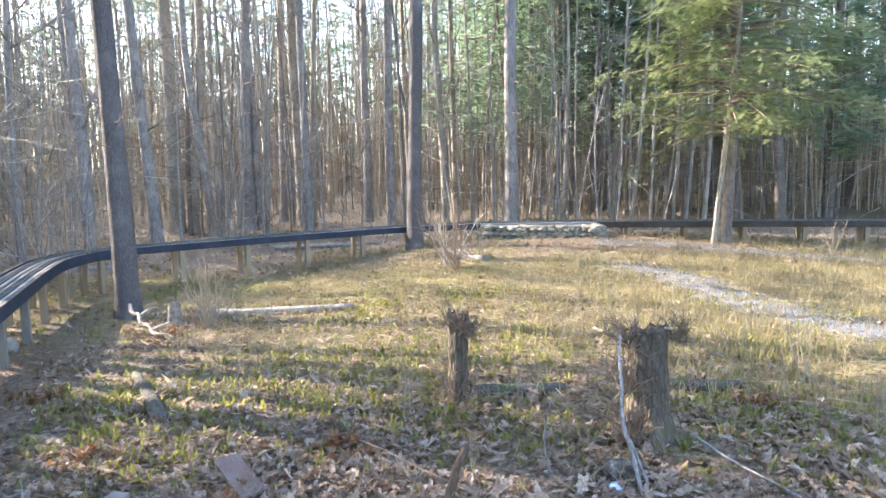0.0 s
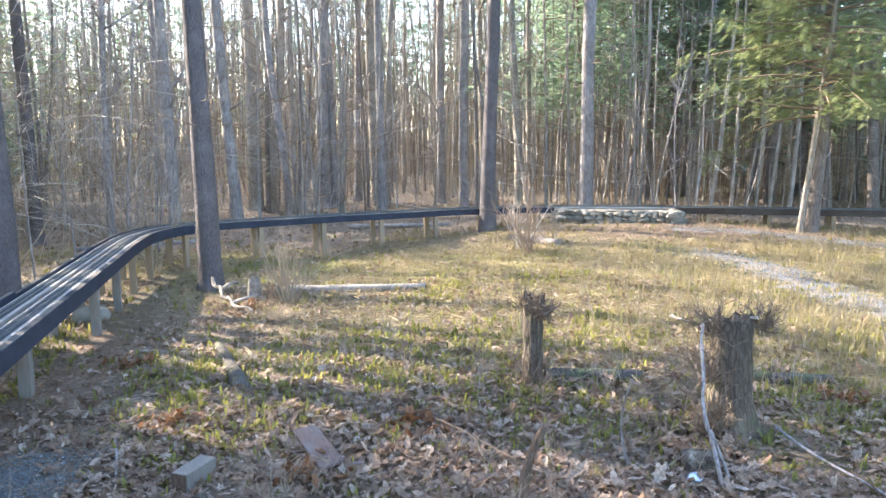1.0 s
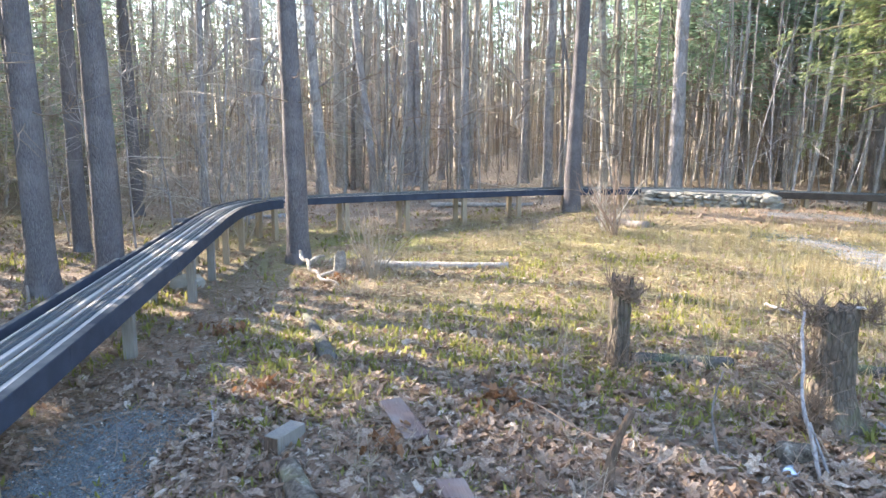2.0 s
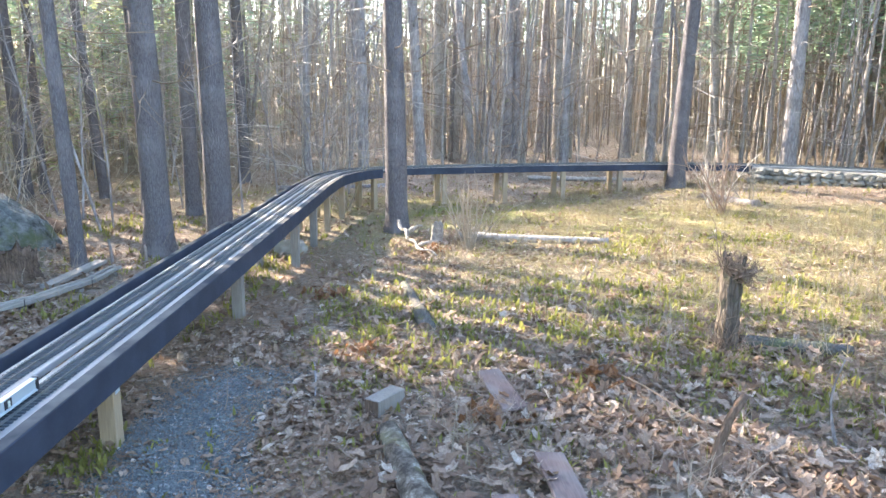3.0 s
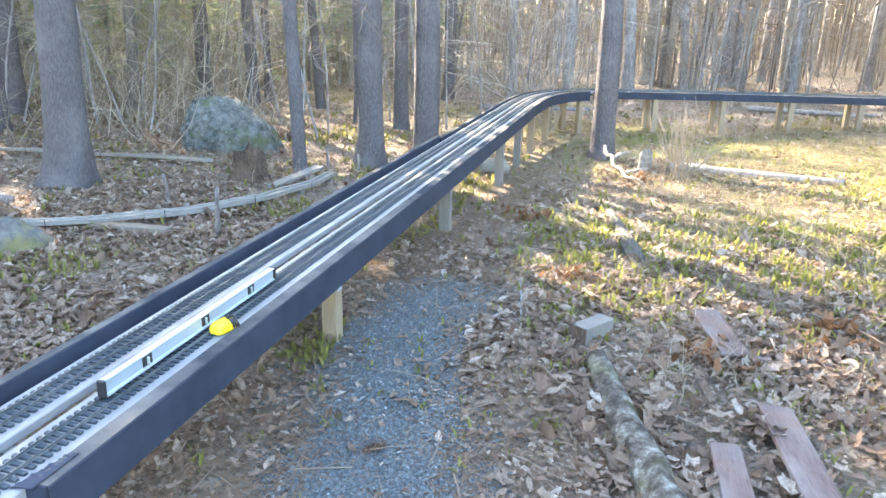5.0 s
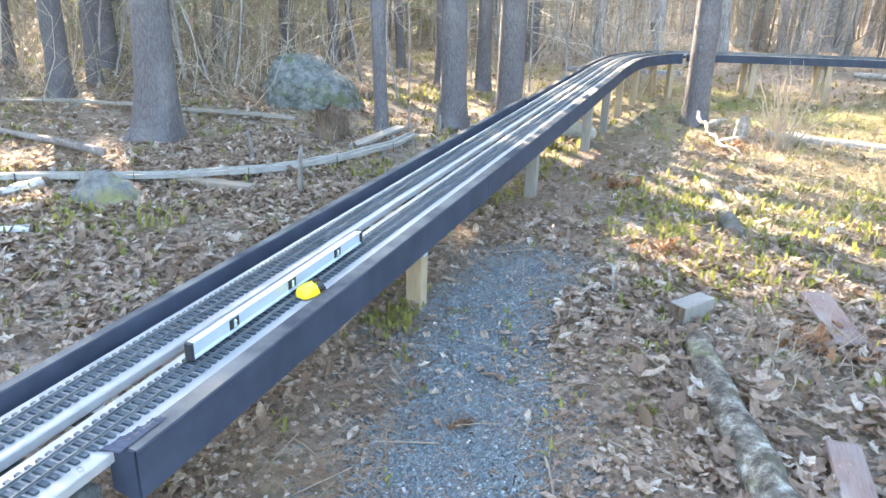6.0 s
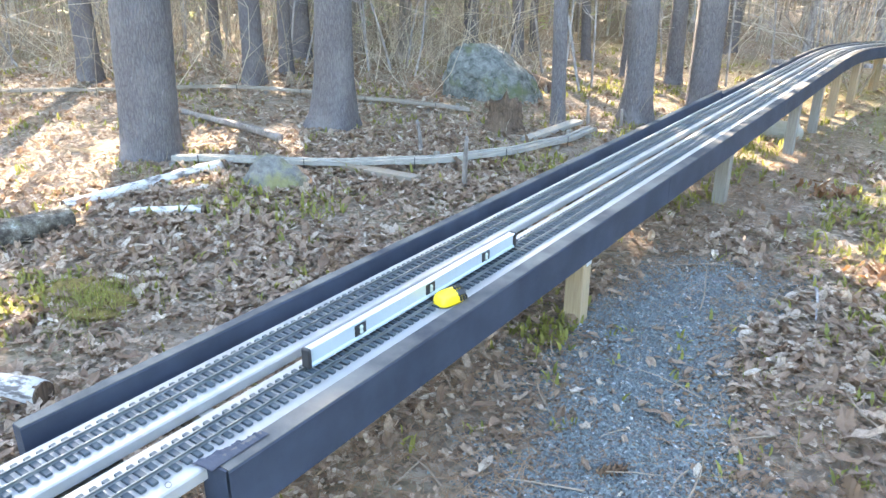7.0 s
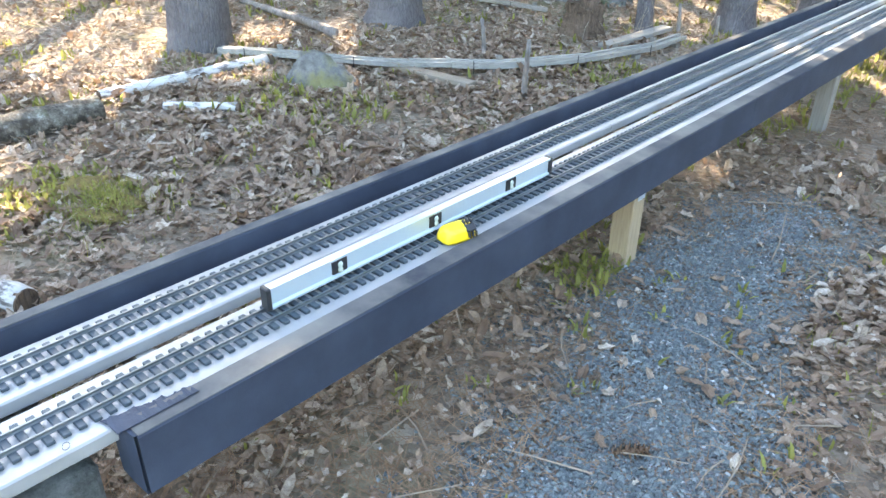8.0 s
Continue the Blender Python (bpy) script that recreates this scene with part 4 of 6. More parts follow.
green_cloud("young_foliage", "thin yellow-green evergreen sprays low in the woods", M["olive"], [(330, -1.75, -0.85, 15, 28, 0.8, 7.0, 26), (190, -1.05, -0.66, 18, 29, 0.8, 5.2, 30), (70, -0.85, -0.3, 22, 34, 1.0, 5, 16), (110, 0.40, 0.98, 21, 36, 1.0, 9, 28)], 0.24)
green_cloud("far_evergreens", "blue-green evergreen boughs in far woods, haze in their colour", M["hazed_pine"], [(240, -0.02, 0.98, 47, 80, 3, 20, 30), (640, -0.75, 0.05, 50, 92, 4, 24, 24), (260, -1.75, -0.75, 32, 60, 1.0, 15, 28)], 1.25)
green_cloud("mid_evergreens", "blue-green evergreen boughs behind the stone wall, haze in their colour", M["hazed_pine"], [(430, 0.03, 0.98, 24, 45, 3.2, 15, 38), (150, 0.01, 0.36, 26, 44, 7, 17, 40), (130, -0.06, 0.24, 22, 32, 2.6, 11, 40), (80, -0.98, -0.66, 22, 31, 1.5, 6.5, 34), (70, 0.42, 0.98, 20, 32, 2.6, 12, 38)], 0.46)

# woods added out of view round the back of the clearing, to cut sky light
rear, rear_at = [], []
for n in range(170):
    a, d = r.uniform(1.15, 4.35), r.uniform(24, 46)
    x, y = 0.3 + d * math.sin(a), 0.2 + d * math.cos(a)
    tall = r.uniform(11, 16)
    z = np.linspace(-0.3, tall, 6)
    rear.append(tube(np.stack([x + r.normal(0, 0.02) * z, y + r.normal(0, 0.02) * z, z], -1), r.uniform(0.08, 0.2) * (1 - 0.8 * np.clip(z, 0, None) / tall), 6, False))
    c0 = np.array([x, y, 0]) + r.normal(0, 1, (60, 3)) * np.array([1.5, 1.5, 0])
    c0[:, 2] = r.uniform(1.5, tall, 60)
    rear_at.append(c0)
rear_at = np.concatenate(rear_at)
thing("rear_woods", "brown trunks added unseen round the back to block sky light", "woods", mesh_of("rear_woods", *join(rear), M["thin_bark"], True), kind="stuff")
thing("rear_evergreens", "green boughs added unseen round the back to block sky light", "foliage", mesh_of("rear_evergreens", *sprays(rear_at, r.normal(0, 1, (len(rear_at), 3)), 1.5, r, True, 1.0), M["hazed_pine"]), kind="stuff")

# ---- things on and by the trestle ----
def frame_at(s, u, z):
    p, a = at_s(s, u)
    return pose(p[0], p[1], z, 0, 0, math.degrees(math.atan2(a[1], a[0])))


def extrude(name, outline, x0, x1, mat):
    """A closed outline in (y, z) drawn out along x."""
    o = np.asarray(outline, float)
    m = len(o)
    v = np.concatenate([np.c_[np.full(m, x0), o], np.c_[np.full(m, x1), o]])
    bm = bmesh.new()
    vs = [bm.verts.new(p) for p in v]
    for n in range(m):
        bm.faces.new([vs[n], vs[(n + 1) % m], vs[m + (n + 1) % m], vs[m + n]])
    bm.faces.new(vs[:m][::-1])
    bm.faces.new(vs[m:])
    bmesh.ops.recalc_face_normals(bm, faces=bm.faces)
    me = bpy.data.meshes.new(name)
    bm.to_mesh(me)
    bm.free()
    me.materials.append(mat)
    return me


# spirit level, stood on the near rails
lv = thing("spirit_level", "four-foot aluminium spirit level standing on the rails", "spirit level", m=frame_at(-0.018, -0.109, BOARD + 0.0195))
LH, LT = 0.060, 0.0135
prof = [(-LT, 0), (LT, 0), (LT, 0.006), (0.006, 0.010), (0.006, LH - 0.010), (LT, LH - 0.006), (LT, LH), (-LT, LH), (-LT, LH - 0.006), (-0.006, LH - 0.010), (-0.006, 0.010), (-LT, 0.006)]
part("beam", extrude("beam", prof, 0.012, 1.181, M["alu"]), lv, "brushed aluminium beam")
cap_me = box_mesh("end_cap", (0.014, 0.031, LH + 0.003), M["blackplastic"], 0.003)
part("end_cap", cap_me, lv, "black rubber end cap", pose(0.006, 0, -0.0005))
part("end_cap", cap_me, lv, "black rubber end cap", pose(1.187, 0, -0.0005))
for x in (0.234, 0.605, 0.969):
    w = 0.062
    win = part("vial_housing", box_mesh("vial_housing", (w, 0.020, 0.051), M["blackplastic"], 0.008), lv, "black vial housing", pose(x, 0, 0.005))
    line = np.stack([np.zeros(7), np.zeros(7), 0.023 + np.linspace(-0.016, 0.016, 7)], -1)
    v, f = tube(line, np.array([0.005, 0.0085, 0.0085, 0.0062, 0.0085, 0.0085, 0.005]), 10)
    v[:, 1] -= 0.0080
    part("vial", mesh_of("vial", v, f, M["vial"], True), win, "pale vial with bubble")

# tape measure
tape = thing("tape_measure", "yellow and black tape measure lying on the track board", "tape measure", m=frame_at(0.61, -0.180, BOARD + 0.001) @ pose(0, 0, 0, 0, 0, -14) @ Matrix.Scale(1.2, 4))
bm = bmesh.new()
bmesh.ops.create_icosphere(bm, subdivisions=4, radius=1.0)
for v in bm.verts:
    c = Vector([math.copysign(abs(q) ** 0.5, q) for q in v.co])
    v.co = Vector((c.x * 0.046 * (1 - 0.16 * c.z * (c.x < 0)), c.y * 0.029 * (1 - 0.12 * c.z), 0.020 + c.z * 0.020))
me = bpy.data.meshes.new("shell")
bm.to_mesh(me)
bm.free()
for p in me.polygons:
    p.use_smooth = True
me.materials.append(M["yellow"])
part("shell", me, tape, "bright yellow plastic shell")
part("grip", box_mesh("grip", (0.030, 0.021, 0.008), M["blackplastic"], 0.003), tape, "black rubber grip", pose(0.026, -0.019, 0.0315, 45))
for n in range(3):
    for side in (-1, 1):
        part("grip_rib", box_mesh("grip_rib", (0.0045, 0.016, 0.010), M["blackplastic"], 0.002), tape, "black grip rib", pose(0.016 + 0.010 * n, -0.0165 + side * 0.0125, 0.030 + side * 0.010, 45 - side * 32))
part("hook", box_mesh("hook", (0.003, 0.018, 0.012), M["alu"], 0.0005), tape, "steel end hook", pose(0.049, 0, 0.002))
# pen mark on the near board
ring = np.linspace(0, 2 * np.pi, 17)
p0, _ = at_s(-0.546, -0.196)
v, f = tube(np.c_[p0[0] + 0.011 * np.cos(ring), p0[1] + 0.007 * np.sin(ring), np.full(17, BOARD + 0.0004)], np.full(17, 0.0007), 4, False)
part("pen_mark", mesh_of("pen_mark", v, f, M["blackplastic"]), trestle, "small dark pen ring")


# ---- stones ----
def rock_mesh(name, size, seed, mat, sub=3, rough=0.16, flat=0.0, shape=None):
    """An uneven rounded stone, its foot at 0."""
    bm = bmesh.new()
    bmesh.ops.create_icosphere(bm, subdivisions=sub, radius=1.0)
    for v in bm.verts:
        n = v.co.normalized()
        q = n * 1.3 + Vector((seed * 3.1, seed * 1.7, seed))
        k = 1 + rough * noise.noise(q) * 2 + rough * 0.5 * noise.noise(q * 3)
        c = n * k
        c = Vector((math.copysign(abs(c.x) ** 0.75, c.x), math.copysign(abs(c.y) ** 0.75, c.y), math.copysign(abs(c.z) ** 0.75, c.z)))
        if shape:
            c = shape(c)
        v.co = Vector((c.x * size[0] / 2, c.y * size[1] / 2, (c.z + 1 - flat) * size[2] / 2))
    me = bpy.data.meshes.new(name)
    bm.to_mesh(me)
    bm.free()
    for p in me.polygons:
        p.use_smooth = True
    me.materials.append(mat)
    return me


def put_rock(name, label, x, y, size, seed, mat, rz=0, sub=4, rough=0.16, sink=0.06, shape=None):
    return thing(name, label, "rock", rock_mesh(name, size, seed, mat, sub, rough, 0, shape), m=pose(x, y, float(height(x, y)) - sink, 0, 0, rz))


def hull_rock(corners, seed, mat=None):
    """A blocky boulder: the hull of a few corners, its faces broken up and its edges worn."""
    bm = bmesh.new()
    for c in corners:
        bm.verts.new(c)
    res = bmesh.ops.convex_hull(bm, input=bm.verts[:])
    bmesh.ops.delete(bm, geom=[e for e in res["geom_unused"] if isinstance(e, bmesh.types.BMVert)], context="VERTS")
    bmesh.ops.bevel(bm, geom=bm.edges[:], offset=0.07, segments=2, affect="EDGES")
    bmesh.ops.triangulate(bm, faces=bm.faces[:])
    for _ in range(3):
        bmesh.ops.subdivide_edges(bm, edges=[e for e in bm.edges if e.calc_length() > 0.09], cuts=1)
        bmesh.ops.triangulate(bm, faces=bm.faces[:])
    bm.normal_update()
    for v in bm.verts:
        q = v.co * 2.2 + Vector((seed, seed * 2, 0))
        v.co += v.normal * (0.06 * noise.noise(q) + 0.03 * noise.noise(q * 3.1) + 0.012 * noise.noise(q * 9))
    me = bpy.data.meshes.new("boulder")
    bm.to_mesh(me)
    bm.free()
    for p in me.polygons:
        p.use_smooth = True
    me.materials.append(mat or M["stone"])
    return me


thing("boulder", "large grey granite boulder with lichen and moss", "rock", hull_rock([(-0.66, -0.35, -0.2), (-0.68, 0.4, -0.2), (0.72, -0.42, -0.2), (0.8, 0.45, -0.2), (-0.60, -0.28, 0.55), (-0.58, 0.35, 0.6), (-0.46, -0.12, 0.82), (0.0, -0.16, 0.80), (0.05, 0.3, 0.78), (0.45, -0.32, 0.42), (0.5, 0.3, 0.48), (0.2, -0.5, 0.25), (-0.3, -0.5, 0.35), (0.82, 0.0, 0.05)], 4), m=pose(-8.44, 6.47, float(height(-8.44, 6.47)), 0, 0, 38) @ Matrix.Scale(0.89, 4))
thing("rock", "small peaked grey rock with moss in the leaves", "rock", hull_rock([(-0.62, -0.38, -0.25), (0.66, -0.4, -0.25), (0.62, 0.42, -0.25), (-0.55, 0.45, -0.25), (-0.42, -0.22, 0.3), (-0.1, -0.1, 0.56), (0.12, 0.12, 0.54), (0.35, -0.2, 0.36), (0.58, 0.1, 0.16)], 9, M["mossstone"]), m=pose(-5.62, 2.42, float(height(-5.62, 2.42)), 0, 0, 35) @ Matrix.Scale(0.47, 4))
put_rock("rock", "flat pale rock beside the trestle posts", -5.12, 8.05, (0.42, 0.32, 0.2), 12, M["fieldstone"], 20, 3, 0.15, 0.05)
put_rock("rock", "grey stone at the edge of the leaves", -9.8, 6.9, (0.5, 0.4, 0.3), 15, M["stone"], 10, 3, 0.15, 0.07)

# dry stone wall that carries the railway
wall = thing("stone_wall", "low dry stone wall of tan field stones carrying the track", "stone wall")
stone_meshes = [rock_mesh("stone", (1, 1, 1), 20 + n, M["fieldstone"], 2, 0.24) for n in range(7)]
for me in stone_meshes:
    for p in me.polygons:
        p.use_smooth = False
WA, WB = np.array([0.40, 15.98]), np.array([2.98, 15.60])
wd = (WB - WA) / np.linalg.norm(WB - WA)
wn2 = np.array([-wd[1], wd[0]])
r = np.random.default_rng(31)
wl = float(np.linalg.norm(WB - WA))


def lay(a, d, length, inward):
    for row in range(5):
        x = -0.07 * (row % 2)
        while x < length:
            w, h = r.uniform(0.10, 0.26) * (1.3 if row == 4 else 1), r.uniform(0.085, 0.115) * (0.72 if row == 4 else 1)
            p = a + d * (x + w / 2) + inward * (0.10 + 0.015 * row + r.uniform(-0.035, 0.035))
            z = 0.06 + row * 0.084 - (0.012 if row == 4 else 0)
            m = pose(p[0], p[1], z, r.uniform(-8, 8), r.uniform(-9, 9), math.degrees(math.atan2(d[1], d[0])) + r.uniform(-10, 10)) @ Matrix.Diagonal((w * 1.12, 0.24, h * 1.10, 1))
            part("stone", stone_meshes[r.integers(0, 7)], wall, "", m)
            x += w * 0.97


lay(WA, wd, wl, wn2)
lay(WA + wn2 * 1.1, -wn2, 1.0, wd)
lay(WB, wn2, 1.1, -wd)
c = (WA + WB) / 2 + wn2 * 0.60
part("earth_fill", box_mesh("earth_fill", (wl - 0.24, 0.95, 0.44), M["gravel"], 0.03, 0.01), wall, "gravel fill on top of the wall", pose(c[0], c[1], 0.0, 0, 0, math.degrees(math.atan2(wd[1], wd[0]))))


# ---- stumps, logs and boards ----
def log_mesh(name, a, b, r0, r1, mat, seed, sides=14, bend=0.03, rings=14):
    q = np.random.default_rng(seed)
    t = np.linspace(0, 1, rings)[:, None]
    a, b = np.asarray(a, float), np.asarray(b, float)
    p = a + (b - a) * t
    p = p + np.sin(t * 3.1 + seed) * bend * np.array([[0.6, 0.6, 0.15]]) - np.sin(seed) * bend * np.array([[0.6, 0.6, 0.15]])
    rr = np.linspace(r0, r1, rings)[:, None] * (1 + 0.07 * q.standard_normal((rings, sides)))
    v, f = tube(p, rr, sides)
    return mesh_of(name, v, f, mat, True)


def lay_log(name, label, a, b, r0, r1, mat, seed, bend=0.03, cut=True, lift=None):
    za, zb = [float(height(*q)) + rr * (0.72 if lift is None else lift) for q, rr in ((a, r0), (b, r1))]
    la = (b[0] - a[0], b[1] - a[1], zb - za)
    ob = thing(name, label, "log", m=pose(a[0], a[1], za))
    part("bark", log_mesh("bark", (0, 0, 0), la, r0, r1, mat, seed, bend=bend), ob)
    if cut:
        d = Vector(la).normalized()
        for end, rr, sgn in (((0, 0, 0), r0, -1), (la, r1, 1)):
            e = np.array(end) + np.array(d) * sgn * 0.002
            v, f = tube([e - np.array(d) * sgn * 0.02, e + np.array(d) * sgn * 0.004], [rr * 0.93, rr * 0.92], 14)
            part("cut_face", mesh_of("cut_face", v, f, M["rotten" if mat in (M["birch"], M["sunk_bark"], M["lichen"]) else "oldwood"]), ob, "weathered cut end")
    return ob


lay_log("fallen_log", "bleached grey fallen log in the grass", (-3.45, 9.78), (-1.35, 9.72), 0.075, 0.042, M["pale_log"], 41, 0.02)
lay_log("mossy_log", "lichen-spotted mossy log half sunk in leaves", (-1.50, 3.52), (-0.62, 2.38), 0.065, 0.085, M["lichen"], 42, 0.015, True, 0.45)
lay_log("mossy_log", "old grey log sunk in green plants", (-2.98, 6.9), (-2.08, 5.36), 0.05, 0.07, M["sunk_bark"], 43, 0.02, True, 0.2)
lay_log("short_log", "short grey log lying behind a stump", (0.27, 5.88), (1.02, 5.92), 0.068, 0.055, M["sunk_bark"], 44, 0.02, True, 0.45)
lay_log("short_log", "grey broken log half hidden by dry weeds", (1.72, 6.05), (2.45, 6.0), 0.05, 0.06, M["sunk_bark"], 54, 0.03, True, 0.45)
lay_log("birch_log", "white birch log lying on dead leaves", (-5.86, 1.0), (-6.22, 2.22), 0.042, 0.055, M["birch"], 45, 0.03)
lay_log("birch_log", "short piece of white birch branch", (-5.50, 1.36), (-5.24, 1.78), 0.03, 0.036, M["birch"], 46, 0.01)
lay_log("birch_log", "sawn white birch log with a dark end", (-4.0, -0.02), (-3.34, 0.62), 0.058, 0.058, M["birch"], 47, 0.01)
lay_log("lichen_log", "rotting log covered in pale lichen", (-5.15, 0.25), (-5.5, 0.95), 0.09, 0.08, M["lichen"], 48, 0.04)
lay_log("dead_branch", "dark dead branch on the forest floor", (-8.8, 2.5), (-6.95, 2.8), 0.03, 0.042, M["dark_bark"], 49, 0.1, False)
lay_log("fallen_log", "brown log lying behind the boulder", (-9.9, 8.1), (-8.55, 7.62), 0.10, 0.085, M["rotten"], 50, 0.05)
lay_log("fallen_log", "broken log by the foot of a pine", (-0.45, 13.95), (0.5, 13.35), 0.06, 0.08, M["dark_bark"], 51, 0.05)
lay_log("fallen_log", "sun-bleached log on the woodland floor", (-4.6, 17.6), (-2.0, 17.9), 0.06, 0.05, M["pale_log"], 52, 0.08)
lay_log("fallen_log", "thin grey log beyond the trestle", (-8.9, 13.2), (-7.1, 14.9), 0.06, 0.05, M["grey_bark"], 53, 0.1)

# driftwood-like white branch by the pine
db = thing("bleached_branch", "twisted weathered pale branch beside a stub", "branch", m=pose(0, 0, 0))
for pts, r0 in (([(-4.30, 9.55, 0.07), (-4.18, 9.36, 0.0), (-4.02, 9.20, 0.01), (-3.90, 8.98, -0.06), (-3.74, 8.84, -0.05), (-3.58, 8.62, -0.09), (-3.34, 8.47, -0.07), (-3.22, 8.36, -0.1)], 0.05), ([(-4.02, 9.24, -0.02), (-3.92, 9.36, 0.05), (-3.85, 9.40, 0.06)], 0.06), ([(-3.62, 8.70, -0.07), (-3.44, 8.74, 0.0), (-3.36, 8.78, 0.0)], 0.036)):
    line = smooth_line(pts, 0.05)
    line[:, 2] -= 0.035
    knob = 1 + 0.12 * np.sin(np.arange(len(line)) * 0.8)[:, None]
    rr = 0.56 * np.linspace(r0, r0 * 0.5, len(line))[:, None] * knob * (1 + 0.17 * r.standard_normal((len(line), 8)))
    part("bough", mesh_of("bough", *tube(line, rr, 8), M["pale_bark"], True), db)


def stump(name, label, x, y, tall, r0, r1, seed, lean=(0, 0), jag=0.04, mat=None, flare=0.5):
    """A weathered stump with an uneven top; returns the thing."""
    q = np.random.default_rng(seed)
    sides, rings = 22, 16
    ob = thing(name, label, "stump", m=pose(x, y, float(height(x, y))))
    z = np.concatenate([[-0.12], np.linspace(0.0, tall, rings)])
    ang = np.linspace(0, 2 * np.pi, sides, endpoint=False)
    t = np.clip(z / tall, 0, 1)
    rad = r0 + (r1 - r0) * t
    lob = 0.4 + 0.5 * np.sin(ang * 5 + seed) + 0.3 * np.sin(ang * 3 + seed * 2)
    rr = rad[:, None] * (1 + 0.07 * np.sin(ang * 7 + seed + 0.8 * np.sin(z[:, None] * 9)) + 0.05 * q.standard_normal((len(z), sides)) + flare * np.exp(-np.clip(z, 0, None) / (0.13 * tall + 0.05))[:, None] * np.clip(lob, 0, 1)[None])
    v, f = tube(np.stack([lean[0] * z, lean[1] * z, z], -1), rr, sides)
    last = (len(z) - 1) * sides
    v[last:last + sides, 2] += jag * (0.6 * np.sin(ang * 2 + seed) + 0.5 * q.standard_normal(sides))
    part("bole", mesh_of("bole", v, f[:-(sides // 2 - 1)], mat or M["stump_bark"], True), ob)
    cap = np.concatenate([v[last:last + sides] - [0, 0, 0.012], [[lean[0] * tall, lean[1] * tall, tall - 0.02 - jag * 0.6]]])
    cf = np.array([[n, (n + 1) % sides, sides] for n in range(sides)])
    part("cut_top", mesh_of("cut_top", cap, cf, M["rotten"] if mat is M["rotten"] else M["stump_bark"] if mat is None else M["oldwood"]), ob, "weathered sawn top")
    return ob


def sprout(ob, x, y, z, count, length, seed, mat, spread=0.9):
    """A brush of dead shoots growing from a stump, as one part."""
    q = np.random.default_rng(seed)
    out = []
    for _ in range(count):
        w = q.normal(0, spread, 3) * np.array([1, 1, 0.5]) + np.array([0, 0, 0.7])
        ln = length * q.uniform(0.4, 1)
        line = twig_line((x + q.normal(0, 0.02), y + q.normal(0, 0.02), z + q.normal(0, 0.03)), w, ln, q, 0.05, 5, 0.34)
        out.append(tube(line, np.linspace(0.0048, 0.0018, 5), 3, False))
        for _ in range(4):
            out.append(tube(twig_line(line[q.integers(1, 4)], q.normal(0, 0.7, 3) + [0, 0, 0.5], ln * 0.45, q, 0, 3, 0.2), np.linspace(0.0026, 0.0014, 3), 3, False))
    pt = part("shoot_brush", mesh_of("shoot_brush", *join(out), mat), ob, "brush of dry brown shoots")
    pt["kind"] = "stuff"


s1 = stump("tree_stump", "tall mossy stump with sprouting dead shoots", 1.45, 4.98, 0.745, 0.142, 0.112, 61, (0.02, 0.02), 0.03, None, 1.0)
sprout(s1, -0.15, -0.06, 0.66, 30, 0.27, 1, M["shoot"], 0.55)
sprout(s1, 0.19, 0.02, 0.68, 34, 0.24, 2, M["shoot"], 0.55)
sprout(s1, -0.15, -0.1, 0.36, 26, 0.36, 3, M["shoot"], 0.6)
sprout(s1, -0.10, -0.16, 0.05, 40, 0.40, 4, M["shoot"], 0.9)
part("bracket_fungus", rock_mesh("bracket_fungus", (0.055, 0.045, 0.014), 9, M["birch"], 2, 0.15), s1, "white bracket fungus on the rim", pose(0.12, -0.06, 0.752))
s2 = stump("tree_stump", "narrow grey stump with a frayed burl on top", 0.17, 5.74, 0.70, 0.072, 0.078, 62, (0.0, 0.0), 0.05)
sprout(s2, 0.10, -0.04, 0.58, 50, 0.14, 5, M["shoot"])
sprout(s2, -0.07, -0.03, 0.66, 10, 0.24, 6, M["shoot"], 0.45)
sprout(s2, 0.03, -0.08, 0.62, 34, 0.17, 8, M["shoot"])
sprout(s2, 0.0, -0.08, 0.02, 30, 0.35, 7, M["shoot"], 0.8)
stump("tree_stump", "rotten jagged brown stump among leaves", -6.50, 5.25, 0.31, 0.18, 0.155, 63, (0, 0), 0.07, M["rotten"], 0.5)
stump("tree_stump", "small pale stub next to a bleached branch", -3.72, 9.58, 0.27, 0.085, 0.075, 64, (0.05, 0), 0.04, M["pale_log"], 0.3)

# pale stick leaning on the stump, with crumpled litter at its foot
st = thing("leaning_stick", "peeled pale stick leaning against a stump", "stick", m=pose(0, 0, 0))
line = smooth_line([(1.24, 4.14, 0.0), (1.21, 4.28, 0.19), (1.18, 4.42, 0.34), (1.205, 4.58, 0.52), (1.21, 4.70, 0.64), (1.24, 4.82, 0.75)], 0.06)
part("shaft", mesh_of("shaft", *tube(line, np.linspace(0.013, 0.008, len(line))[:, None] * (1 + 0.22 * r.standard_normal((len(line), 8))), 8), M["grey_bark"], True), st)
line = smooth_line([(1.30, 4.20, 0.0), (1.25, 4.28, 0.14), (1.19, 4.34, 0.30)], 0.06)
part("side_shaft", mesh_of("side_shaft", *tube(line, np.linspace(0.010, 0.005, len(line)), 8), M["grey_bark"], True), st)
thing("crumpled_foil", "crumpled bluish scrap of foil by a stump", "litter", rock_mesh("crumpled_foil", (0.09, 0.07, 0.05), 77, M["foil"], 3, 0.5), m=pose(1.10, 4.20, float(height(1.1, 4.2)) - 0.01))
put_rock("rock", "grey stone lump at the foot of a stump", 1.16, 4.36, (0.22, 0.18, 0.16), 80, M["lichen"], 0, 3, 0.2, 0.04)


